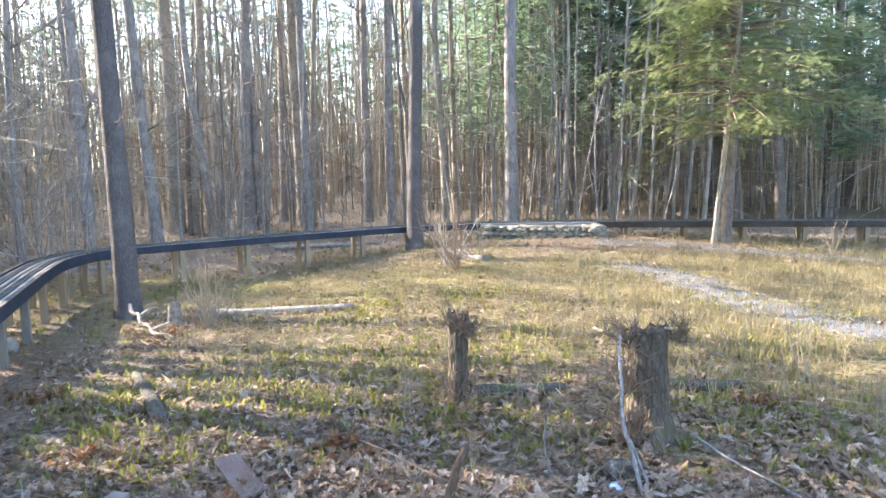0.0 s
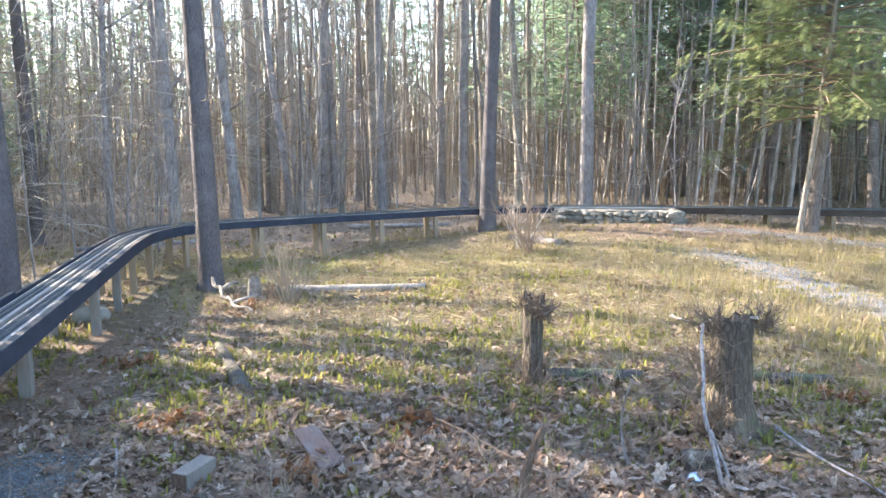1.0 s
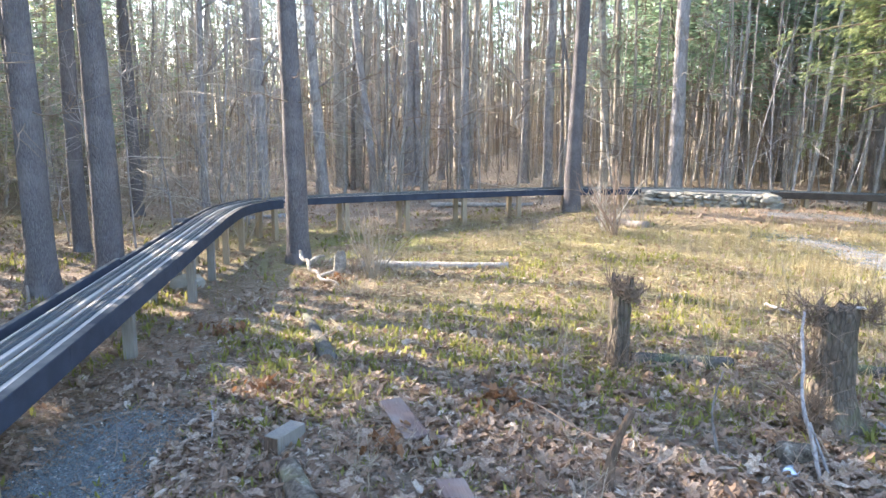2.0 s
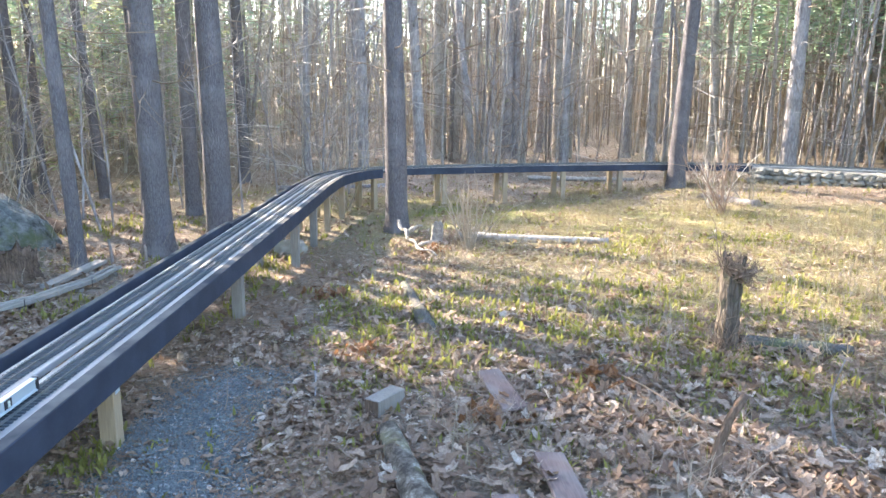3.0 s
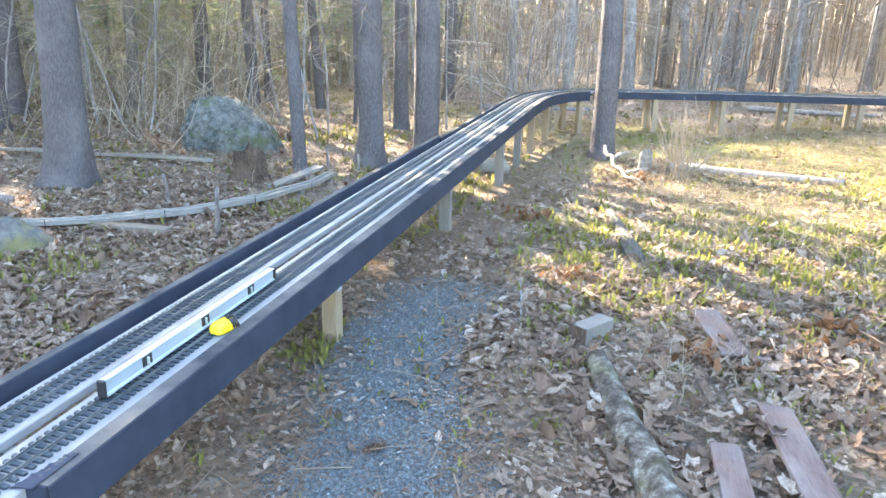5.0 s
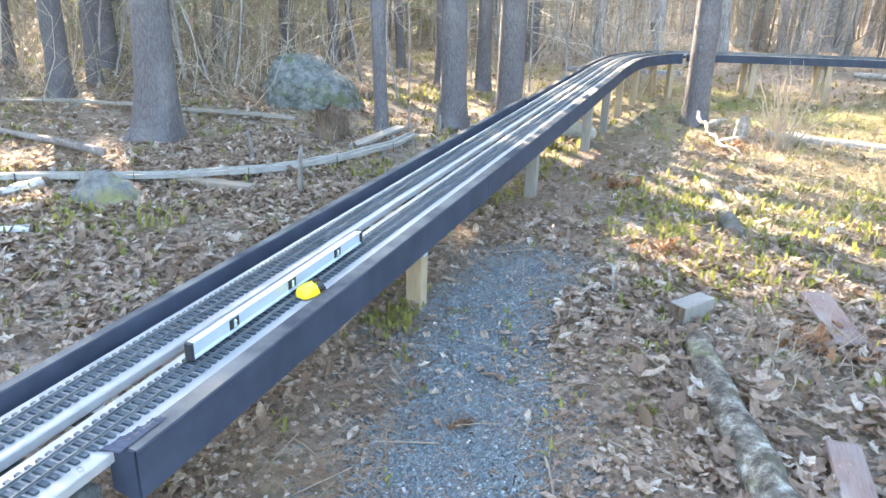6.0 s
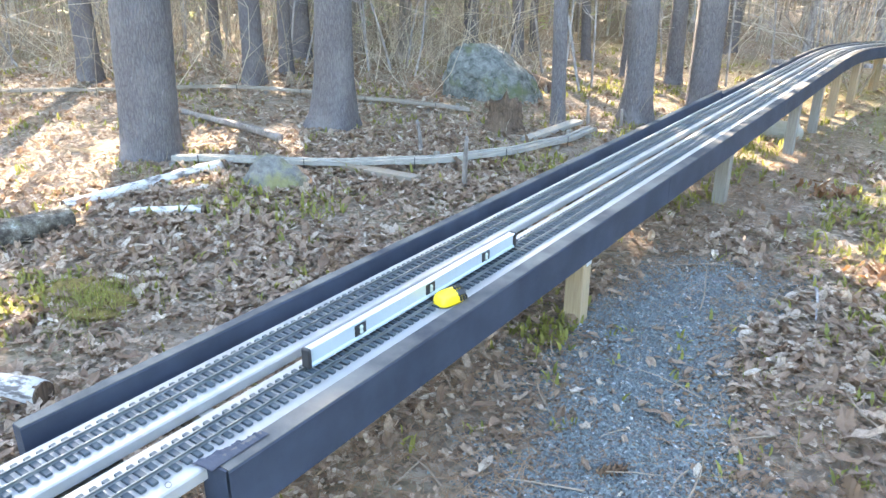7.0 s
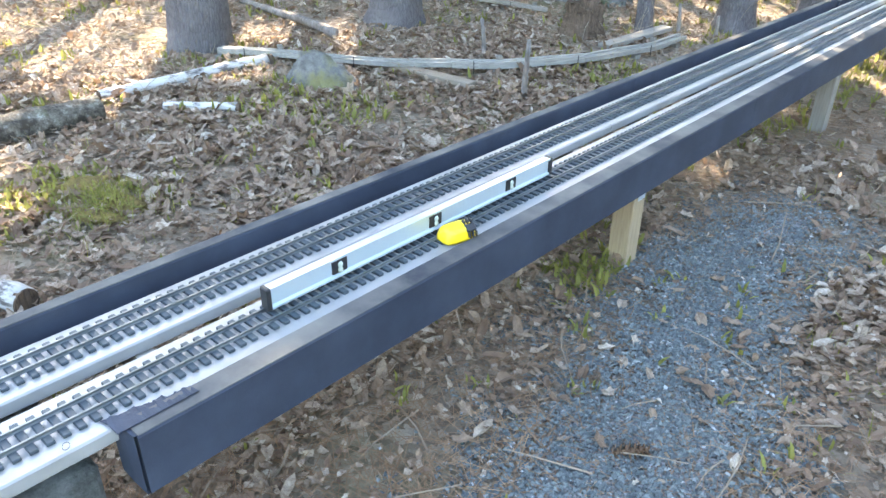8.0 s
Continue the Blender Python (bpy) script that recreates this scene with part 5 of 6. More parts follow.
def plank(name, label, x, y, rz, size, mat, tilt=0, lift=0.0, cat="board"):
    return thing(name, label, cat, box_mesh(name, size, mat, 0.004, 0.002), m=pose(x, y, float(height(x, y)) + lift, tilt, 0, rz))


plank("red_board", "faded red-brown board lying in dead leaves", -1.10, 4.285, -56, (0.60, 0.155, 0.022), M["redwood"], 3, 0.045)
plank("red_board", "red-brown board with a worn edge in the leaves", -0.395, 3.155, -62, (0.98, 0.155, 0.024), M["redwood"], -4, 0.045)
plank("red_board", "red-brown board end sticking out of leaves", -0.575, 2.83, -65, (0.64, 0.125, 0.024), M["redwood"], 2, 0.042)
plank("red_board", "short dark red board piece under leaves", -0.86, 4.16, 20, (0.16, 0.09, 0.02), M["redwood"], 4, 0.012)
block = plank("timber_block", "sawn grey timber offcut beside the gravel path", -1.663, 3.814, 77.6, (0.25, 0.104, 0.10), M["oldwood"], 0, 0.002, "timber")
# The shade on this sawn end is put into its darker brown.
part("cut_end", box_mesh("cut_end", (0.004, 0.098, 0.094), M["rotten"], 0.001), block, "sawn end with its shade put into dark brown", pose(-0.126, 0, 0.003))
plank("loose_plank", "weathered plank lying on the leaves", -5.50, 3.19, 27, (0.80, 0.10, 0.045), M["plankwood"], 2, 0.012)
plank("loose_plank", "grey plank lying behind the low timber curb", -6.15, 5.62, 110, (1.1, 0.12, 0.04), M["flatwood"], 0, 0.02)


def curb(line, label, top, width, mat):
    """A bent low curb of three laths side by side, with spacers and stakes."""
    ob = thing("timber_curb", label, "timber curb")
    p = smooth_line(line, 0.08)
    n = len(p)
    d = np.gradient(p, axis=0)
    d /= np.linalg.norm(d, axis=1)[:, None]
    nn = np.stack([-d[:, 1], d[:, 0]], -1)
    g = height(p[:, 0], p[:, 1])
    lath = width / 3
    for row in range(3):
        a = 0
        cut = 9 + 5 * row
        while a < n - 2:
            e = min(n - 1, a + cut)
            seg, sn, sg = p[a:e + 1], nn[a:e + 1], g[a:e + 1]
            m = len(seg)
            mid = (row - 1) * lath
            drop = random.uniform(0, 0.014) + (0.012 if row == 1 else 0)
            lo, hi = 0.05 + random.uniform(-0.008, 0.008), top - drop
            u0, u1 = mid - lath / 2 + 0.002, mid + lath / 2 - 0.002
            q0, q1 = seg.copy(), seg.copy()
            q0[-1] -= d[e] * 0.004
            v = np.stack([np.c_[q0 + sn * u0, sg + lo], np.c_[q0 + sn * u1, sg + lo], np.c_[q0 + sn * u1, sg + hi], np.c_[q0 + sn * u0, sg + hi]], 1).reshape(-1, 3)
            i, j = np.meshgrid(np.arange(m - 1), np.arange(4), indexing="ij")
            f = np.stack([i * 4 + j, i * 4 + (j + 1) % 4, (i + 1) * 4 + (j + 1) % 4, (i + 1) * 4 + j], -1).reshape(-1, 4)
            f = np.concatenate([f, [[3, 2, 1, 0], [(m - 1) * 4, (m - 1) * 4 + 1, (m - 1) * 4 + 2, (m - 1) * 4 + 3]]])
            part("lath", mesh_of("lath", v, f, mat), ob)
            a = e
            cut = 14
    for a in range(3, n, 11):
        q = p[a] - nn[a] * (width / 2 + 0.003)
        part("strap", box_mesh("strap", (0.006, 0.004, top + 0.002), M["blackplastic"], 0.0), ob, "thin dark tie strap", pose(q[0], q[1], g[a] + 0.005, 0, 0, math.degrees(math.atan2(d[a][1], d[a][0]))))
    for a in range(6, n, 22):
        q = p[a] + nn[a] * (width / 2 + 0.025)
        part("stake", box_mesh("stake", (0.04, 0.04, top + 0.08), M["oldwood"], 0.003), ob, "", pose(q[0], q[1], g[a] - 0.06))
    for a in range(0, n, 9):
        part("spacer", box_mesh("spacer", (0.07, width * 0.9, 0.05), M["oldwood"], 0.003), ob, "", pose(p[a][0], p[a][1], g[a] - 0.018, 0, 0, math.degrees(math.atan2(d[a][1], d[a][0]))))
    return ob


curb([(-6.62, 1.92), (-6.2, 2.4), (-5.80, 2.95), (-5.52, 3.7), (-5.48, 4.5), (-5.66, 5.35), (-5.95, 6.0)], "bent low curb of pale weathered laths", 0.098, 0.095, M["palewood"])
curb([(-11.7, -0.7), (-11.07, 0.86), (-10.55, 2.05), (-10.1, 3.1), (-9.48, 3.75), (-9.0, 4.19), (-8.5, 4.55), (-7.9, 5.1), (-7.45, 5.5)], "bent low curb of brown weathered laths farther back", 0.088, 0.08, M["backlath"])
for x, y, h2 in ((-4.83, 3.6, 0.42), (-5.95, 3.9, 0.3), (-6.35, 6.3, 0.3), (-6.15, 6.6, 0.22)):
    ln = twig_line((x, y, float(height(x, y)) - 0.05), (0.03, 0.02, 1), h2 + 0.05, r, 0, 5, 0.05)
    thing("dead_sapling", "short upright grey dead sapling", "sapling", mesh_of("dead_sapling", *tube(ln, np.linspace(0.024, 0.014, 5), 8), M["dark_bark"], True))

hum = thing("moss_hummock", "golden-green cushion of moss on the leaves", "moss", m=pose(-4.1, 0.95, float(height(-4.1, 0.95)) - 0.06))
part("cushion", rock_mesh("cushion", (0.40, 0.27, 0.10), 91, M["moss"], 4, 0.34), hum, "golden-green moss", pose(0, 0, 0, 0, 0, 30))
part("cushion", rock_mesh("cushion", (0.28, 0.22, 0.10), 92, M["moss"], 4, 0.36), hum, "golden-green moss", pose(-0.27, -0.12, 0.01, 0, 0, 80))

# ---- loose cover ----
r = np.random.default_rng(77)


def spots(count, a0, a1, d0, d1, power=1.0):
    """Places fanned out from the clearing's near end, thinner with distance."""
    a = r.uniform(a0, a1, count)
    d = d0 + (d1 - d0) * r.random(count) ** power
    return np.stack([-0.2 + d * np.sin(a), 0.5 + d * np.cos(a)], -1)


def off_line(xy, line, half):
    """Distance from a line beyond its half width."""
    p = smooth_line(line, 0.2)
    return np.min(np.linalg.norm(xy[:, None] - p[None], axis=2), axis=1) - half


def leaf_shape(n, lobes, depth, long, seed):
    """A curled dead leaf as a fan round its rib: pointed ends, a folded middle, and lobed edges where depth says so."""
    q = np.random.default_rng(seed)
    ang = np.linspace(0, 2 * np.pi, n, endpoint=False) + np.pi / 2 + q.uniform(-0.12, 0.12, n)
    rad = (1 - depth * (0.5 - 0.5 * np.cos(lobes * (ang - np.pi / 2)))) * q.uniform(0.88, 1.1, n) * (1 + 0.22 * np.abs(np.sin(ang)) ** 6)
    x, y = 0.5 * rad * np.cos(ang), 0.5 * long * rad * np.sin(ang)
    z = 0.45 * np.abs(x) + 0.42 * (y ** 2) * q.uniform(-0.8, 1.8) + q.uniform(-0.13, 0.13, n)
    v = np.concatenate([np.stack([x, y, z], -1), [[0, 0, -0.02]]])
    return v, np.array([[k2, (k2 + 1) % n, n] for k2 in range(n)])


def litter_weight(xy):
    x, y = xy[:, 0], xy[:, 1]
    w = 0.25 + 0.75 * np.clip(0.55 + 0.6 * lumps(x, y, 1.6, 21), 0, 1)
    grass = step(-3.6, -2.2, x) * step(4.6, 6.6, y + 0.3 * lumps(x, y, 2.0, 8))
    w = w * (1 - 0.3 * grass)
    w = w * np.where(off_line(xy, PATH_LINE, 0.36) < 0, 0.16, 1)
    w = w * (1 - 0.55 * np.exp(-(np.clip(off_line(xy, [(-1.2, 0.2), (-1.9, 1.6), (-2.75, 3.2), (-3.6, 5.2), (-4.3, 7.0)], 0.2), 0, 9) / 0.3) ** 2))
    w = w * (1 - 0.5 * step(-2.0, -1.7, x) * (1 - step(2.3, 3.1, y)))
    w = w * np.where(np.minimum(off_line(xy, ROAD_LINE, 0.5), off_line(xy, SIDE_LINE, 0.4)) < 0, 0.15, 1)
    return w


def keep(xy, w):
    return xy[r.random(len(xy)) < w]


def on_ground(xy, lift):
    return np.c_[xy, height(xy[:, 0], xy[:, 1]) + lift]


xy = np.concatenate([spots(50000, -1.95, 0.95, 0.9, 24, 1.0), np.stack([r.uniform(-6.8, -1.9, 25000), r.uniform(-0.5, 4.8, 25000)], -1), np.stack([r.uniform(-2.3, 2.6, 13500), r.uniform(1.9, 5.6, 13500)], -1), np.stack([r.uniform(-9, 6, 3500), r.uniform(-8, 1, 3500)], -1), np.stack([r.uniform(-4.2, 2.5, 9000), r.uniform(5.2, 10.5, 9000)], -1), np.stack([r.uniform(-13, -6, 13000), r.uniform(-2, 7, 13000)], -1)])
xy = keep(xy, litter_weight(xy))
shapes = [leaf_shape(8, 3, 0.12, 1.5, 1), leaf_shape(10, 5, 0.34, 1.7, 2), leaf_shape(8, 2, 0.2, 1.9, 3), leaf_shape(10, 5, 0.42, 1.3, 14)]
pieces = []
far_leaf = np.hypot(xy[:, 0] + 0.2, xy[:, 1] - 0.5) > 8.5
near_xy, far_xy = xy[~far_leaf], xy[far_leaf]
for lv2, lf2, q in [(*sh, near_xy[n::4]) for n, sh in enumerate(shapes)] + [(*leaf_shape(5, 2, 0.15, 1.5, 9), far_xy)]:
    dist = np.hypot(q[:, 0], q[:, 1])
    size = (0.015 + 0.033 * r.random(len(q)) ** 1.4) * (1 + 0.04 * np.clip(dist, 0, 14))
    size = size * np.clip(0.5 + 0.11 * dist, 0.72, 1.0)
    v, f = scatter(lv2, lf2, on_ground(q, r.uniform(0.008, 0.035, len(q))), r.uniform(0, 6.28, len(q)), size, r.normal(0, 0.5, len(q)))
    pieces.append((v, f))
# large lobed oak leaves on top of the rest
big = np.concatenate([np.stack([r.uniform(-1.6, 3.0, 1900), r.uniform(2.6, 7.0, 1900)], -1), np.stack([r.uniform(-7.0, -3.0, 900), r.uniform(-0.5, 5.0, 900)], -1)])
big = keep(big, litter_weight(big) * np.where(off_line(big, PATH_LINE, 0.45) < 0, 0.2, 0.8))
for n in range(3):
    q = big[n::3]
    v, f = scatter(*leaf_shape(16, 7 if n else 5, 0.42, 1.55, 30 + n), on_ground(q, r.uniform(0.02, 0.05, len(q))), r.uniform(0, 6.28, len(q)), r.uniform(0.055, 0.095, len(q)), r.normal(0, 0.55, len(q)))
    pieces.append((v, f))
# leaves drifted over boards, logs and the block's foot
drift = np.concatenate([np.array([[x, y]]) + r.normal(0, sp, (n, 2)) for x, y, sp, n in ((-0.93, 4.03, 0.07, 12), (-0.9, 3.2, 0.1, 10), (-0.66, 3.4, 0.06, 8), (-0.30, 2.98, 0.13, 9), (-0.60, 2.78, 0.08, 6), (-1.25, 3.15, 0.16, 26), (-0.85, 2.7, 0.14, 20), (0.6, 5.72, 0.2, 22), (-2.4, 5.8, 0.25, 26))])
v, f = scatter(*shapes[1], on_ground(drift, r.uniform(0.03, 0.062, len(drift))), r.uniform(0, 6.28, len(drift)), r.uniform(0.05, 0.09, len(drift)), r.normal(0, 0.35, len(drift)))
pieces.append((v, f))
thing("fallen_leaves", "curled tan and brown dead oak and maple leaves", "leaves", mesh_of("fallen_leaves", *join(pieces), M["litter"]), kind="stuff")

crumbs = np.concatenate([np.stack([r.uniform(-7.0, -2.3, 17000), r.uniform(-0.3, 4.8, 17000)], -1), np.stack([r.uniform(-2.7, -0.9, 13000), r.uniform(0.0, 3.2, 13000)], -1), np.stack([r.uniform(-2.6, 2.6, 15000), r.uniform(2.0, 6.2, 15000)], -1), spots(9000, -1.6, 0.9, 5, 12, 1.0)])
crumbs = keep(crumbs, litter_weight(crumbs))
v, f = scatter(np.array([(-0.5, -0.3, 0), (0.5, -0.25, 0.15), (0.35, 0.35, 0.02), (-0.4, 0.3, 0.2)]), np.array([[0, 1, 2], [0, 2, 3]]), on_ground(crumbs, r.uniform(0.008, 0.02, len(crumbs))), r.uniform(0, 6.28, len(crumbs)), r.uniform(0.012, 0.034, len(crumbs)), r.normal(0, 0.5, len(crumbs)))
thing("leaf_crumbs", "small broken bits of brown dead leaves", "leaves", mesh_of("leaf_crumbs", v, f, M["litter"]), kind="stuff")

# grass: dry and green blades in tufts
bladev = np.array([(-0.022, 0, 0), (0.022, 0, 0), (0.016, 0.10, 0.5), (-0.016, 0.10, 0.5), (0, 0.32, 1.0)])
bladef = np.array([[0, 1, 2], [0, 2, 3], [3, 2, 4]])


def blades(centres, per, spread, low, high, lean=0.35):
    c = np.repeat(centres, per, axis=0) + r.normal(0, spread, (len(centres) * per, 2))
    n = len(c)
    h = r.uniform(low, high, n)
    return scatter(bladev, bladef, on_ground(c, -0.01), r.uniform(0, 6.28, n), np.stack([h * 0.55 + 0.06, h, h], -1), r.normal(0, lean, n))


def clear_of_gravel(xy, soft=0.05):
    d = np.minimum(np.minimum(off_line(xy, PATH_LINE, 0.34), off_line(xy, ROAD_LINE, 0.52)), off_line(xy, SIDE_LINE, 0.36))
    return xy[(d > soft) | (r.random(len(xy)) < np.where(xy[:, 1] > 5, 0.3, 0.07))]


def duff(xy):
    """Little grass grows on the needle duff in front of the stone wall."""
    return 1 - 0.96 * np.exp(-((xy[:, 0] - 3.0) / 2.9) ** 4 - ((xy[:, 1] - 14.9) / 1.5) ** 4)


g = np.stack([r.uniform(-3.4, 11, 20000), r.uniform(4.6, 16.4, 20000)], -1)
dry = 0.25 + 0.75 * step(-1.2, 3.0, g[:, 0]) * np.clip(0.6 + 0.7 * lumps(g[:, 0], g[:, 1], 2.6, 31), 0, 1)
dry = dry * step(4.4, 8.0, g[:, 1] + 0.4 * g[:, 0])
dry = dry * duff(g)
g1 = clear_of_gravel(keep(g, dry * 0.62))
thing("dry_grass", "tufts of dry straw-coloured grass", "grass", mesh_of("dry_grass", *blades(g1, 9, 0.08, 0.05, 0.24, 0.8), M["drygrass"]), kind="stuff")
g = np.concatenate([np.stack([r.uniform(-5.5, 10, 10500), r.uniform(2.5, 16.0, 10500)], -1), np.stack([r.uniform(-7.5, -4.8, 500), r.uniform(0, 6, 500)], -1)])
wet = np.clip(0.35 + 0.8 * lumps(g[:, 0], g[:, 1], 2.2, 41), 0.03, 1) * duff(g)
g2 = clear_of_gravel(keep(g, wet * 0.55))
thing("green_grass", "short fresh green grass between dead leaves", "grass", mesh_of("green_grass", *blades(g2, 8, 0.06, 0.03, 0.10, 0.7), M["greengrass"]), kind="stuff")

tall = clear_of_gravel(np.stack([r.uniform(1.6, 9.5, 420), r.uniform(6.6, 13.4, 420)], -1))
thing("tall_dry_grass", "coarse blond tufts of last year's grass", "grass", mesh_of("tall_dry_grass", *blades(tall, 30, 0.09, 0.08, 0.24, 0.95), M["drygrass"]), kind="stuff")

# broad-leaved spring plants in clumps
leafv = np.array([(0, 0, 0), (-0.13, 0.28, 0.34), (0.13, 0.28, 0.34), (-0.10, 0.62, 0.62), (0.10, 0.62, 0.62), (0, 1.0, 0.70)])
leaff = np.array([[0, 2, 1], [1, 2, 4], [1, 4, 3], [3, 4, 5]])
HOT = [(-3.1, 6.3, 0.5), (-2.3, 6.0, 0.45), (-0.7, 7.2, 0.6), (-0.3, 6.9, 0.4), (0.4, 5.2, 0.5), (0.0, 5.5, 0.3), (0.75, 5.3, 0.35), (-3.6, 4.9, 0.3), (-2.75, 3.0, 0.22), (-2.55, 2.75, 0.2), (-3.2, 5.6, 0.4), (-1.9, 4.6, 0.4), (-2.0, 5.1, 0.4), (-1.2, 5.4, 0.5), (-5.0, 2.3, 0.22), (-5.3, 1.95, 0.18), (-4.45, 0.82, 0.1), (-4.3, 0.6, 0.1), (-4.35, 0.6, 0.2), (-4.9, 4.6, 0.35), (2.6, 5.3, 0.6), (3.0, 4.9, 0.5), (-6.4, 2.0, 0.25), (-4.6, 7.2, 0.5), (-5.9, 6.9, 0.5), (-7.9, 9.0, 0.6), (-8.5, 8.2, 0.5), (0.9, 6.9, 0.4), (-3.9, 6.1, 0.3), (-2.62, 2.85, 0.1), (-2.5, 2.98, 0.12), (-2.45, 2.72, 0.1), (-2.72, 2.6, 0.12)]
q = np.random.default_rng(5)
HOT += [(q.uniform(-3.0, 4.5), q.uniform(5.4, 10.5), q.uniform(0.15, 0.4)) for _ in range(20)]
pl = [np.array([[x, y]]) + r.normal(0, s, (int(150 * s + 12), 2)) for x, y, s in HOT]
wide = spots(9500, -1.7, 0.8, 2.5, 17, 0.85)
wide = keep(wide, np.clip(0.2 + 0.9 * lumps(wide[:, 0], wide[:, 1], 1.9, 51), 0.02, 0.6))
sprig = np.stack([r.uniform(-2.9, -0.9, 95), r.uniform(0.2, 4.2, 95)], -1)
patch = np.stack([r.uniform(-2.6, 2.4, 1700), r.uniform(4.2, 7.8, 1700)], -1)
patch = keep(patch, np.clip(0.15 + 0.9 * lumps(patch[:, 0], patch[:, 1], 0.7, 57), 0.03, 0.6))
pl = np.concatenate([clear_of_gravel(np.concatenate(pl + [wide, patch]), 0.0), sprig])
pl = keep(pl, np.where(off_line(pl, [(-2.75, 3.2), (-3.75, 6.0), (-4.85, 8.8)], 0.34) < 0, 0.12, 1.0))
per = 6
c = np.repeat(pl, per, axis=0) + r.normal(0, 0.018, (len(pl) * per, 2))
h = r.uniform(0.026, 0.09, len(c)) * np.clip(0.36 + 0.105 * np.hypot(c[:, 0], c[:, 1]), 0.6, 1.0)
v, f = scatter(leafv, leaff, on_ground(c, -0.004), r.uniform(0, 6.28, len(c)), h, r.normal(0.2, 0.5, len(c)))
thing("ground_plants", "yellow-green spring plants with lance-shaped leaves", "plants", mesh_of("ground_plants", *(v, f), M["plant"]), kind="stuff")

gm = np.array([[-4.15, 0.92]]) + r.normal(0, 0.17, (150, 2))
v, f = blades(gm, 8, 0.03, 0.03, 0.085, 1.5)
v[:, 2] += 0.085 * np.exp(-(((v[:, 0] + 4.1) ** 2 + (v[:, 1] - 0.95) ** 2) / 0.04))
thing("grass_tuft", "thin yellow-green grass growing through moss", "grass", mesh_of("grass_tuft", v, f, M["plant"]), kind="stuff")

# dry weed stalks, twigs on the ground, pebbles
stalks = []
w = np.concatenate([np.stack([r.uniform(-3.2, 6.5, 620), r.uniform(4.4, 14, 620)], -1), np.stack([r.normal(-3.2, 0.35, 40), r.normal(9.0, 0.4, 40)], -1), np.stack([r.normal(0.15, 0.2, 22), r.normal(3.6, 0.3, 22)], -1), np.stack([r.uniform(-8, -4.6, 90), r.uniform(0.3, 7, 90)], -1), np.stack([r.normal(-1.1, 0.18, 30), r.normal(3.75, 0.2, 30)], -1)])
for x, y in clear_of_gravel(w):
    ln = r.uniform(0.15, 0.6) * (0.45 if y < 5 else 1)
    line = twig_line((x, y, float(height(x, y)) - 0.01), (r.normal(0, 0.4), r.normal(0, 0.4), 1), ln, r, 0, 5, 0.2)
    stalks.append(tube(line, np.linspace(0.0032, 0.0014, 5), 3, False))
    for _ in range(r.integers(0, 4)):
        stalks.append(tube(twig_line(line[r.integers(1, 4)], (r.normal(0, 0.6), r.normal(0, 0.6), 0.7), ln * 0.45, r, 0, 3, 0.2), np.linspace(0.002, 0.001, 3), 3, False))
clumps = []
for x, y, sp, n in ((0.5, 6.3, 0.35, 34), (-0.1, 6.0, 0.25, 28), (1.9, 5.6, 0.3, 30), (2.6, 6.2, 0.35, 30), (-1.08, 3.9, 0.12, 20), (-0.9, 4.08, 0.12, 8), (0.9, 5.3, 0.3, 28), (1.05, 4.45, 0.15, 22), (-2.1, 8.8, 0.3, 22), (-3.2, 9.3, 0.25, 30), (3.4, 6.6, 0.4, 30), (2.0, 7.5, 0.4, 30), (0.2, 3.75, 0.2, 20)):
    for _ in range(n):
        px, py = x + r.normal(0, sp), y + r.normal(0, sp)
        ln = r.uniform(0.10, 0.32)
        line = twig_line((px, py, float(height(px, py)) - 0.01), (r.normal(0, 0.6), r.normal(0, 0.6), 0.8), ln, r, 0, 5, 0.3)
        clumps.append(tube(line, np.linspace(0.0028, 0.0012, 5), 3, False))
        for _ in range(3):
            clumps.append(tube(twig_line(line[r.integers(1, 4)], (r.normal(0, 0.8), r.normal(0, 0.8), 0.6), ln * 0.5, r, 0, 3, 0.25), np.linspace(0.0018, 0.001, 3), 3, False))
thing("low_brush", "low dry reddish-brown brush in the grass", "brush", mesh_of("low_brush", *join(clumps), M["redtwig"]), kind="stuff")
thing("weed_stalks", "thin dry weed stalks standing in the grass", "weeds", mesh_of("weed_stalks", *join(stalks), M["brush"]), kind="stuff")
sticks = []
for x, y in keep(spots(2600, -1.9, 0.95, 1.2, 15, 1.0), 0.6):
    a = r.uniform(0, 6.28)
    ln = r.uniform(0.06, 0.36)
    line = twig_line((x, y, float(height(x, y)) + r.uniform(0.01, 0.04)), (math.cos(a), math.sin(a), r.normal(0, 0.06)), ln, r, 0, 4, 0.12)
    line[:, 2] = np.maximum(line[:, 2], height(line[:, 0], line[:, 1]) + 0.005)
    t = r.uniform(0.0015, 0.005)
    sticks.append(tube(line, np.linspace(t, t * 0.5, 4), 4, False))
thing("fallen_twigs", "small broken twigs scattered on the ground", "twigs", mesh_of("fallen_twigs", *join(sticks), M["twig"]), kind="stuff")
TRAIL = [(-2.75, 3.2), (-3.3, 4.6), (-3.75, 6.0), (-4.3, 7.4), (-4.85, 8.8)]


def on_trail(count, spread):
    p = smooth_line(TRAIL, 0.05)
    return p[r.integers(0, len(p), count)] + r.normal(0, spread, (count, 2))


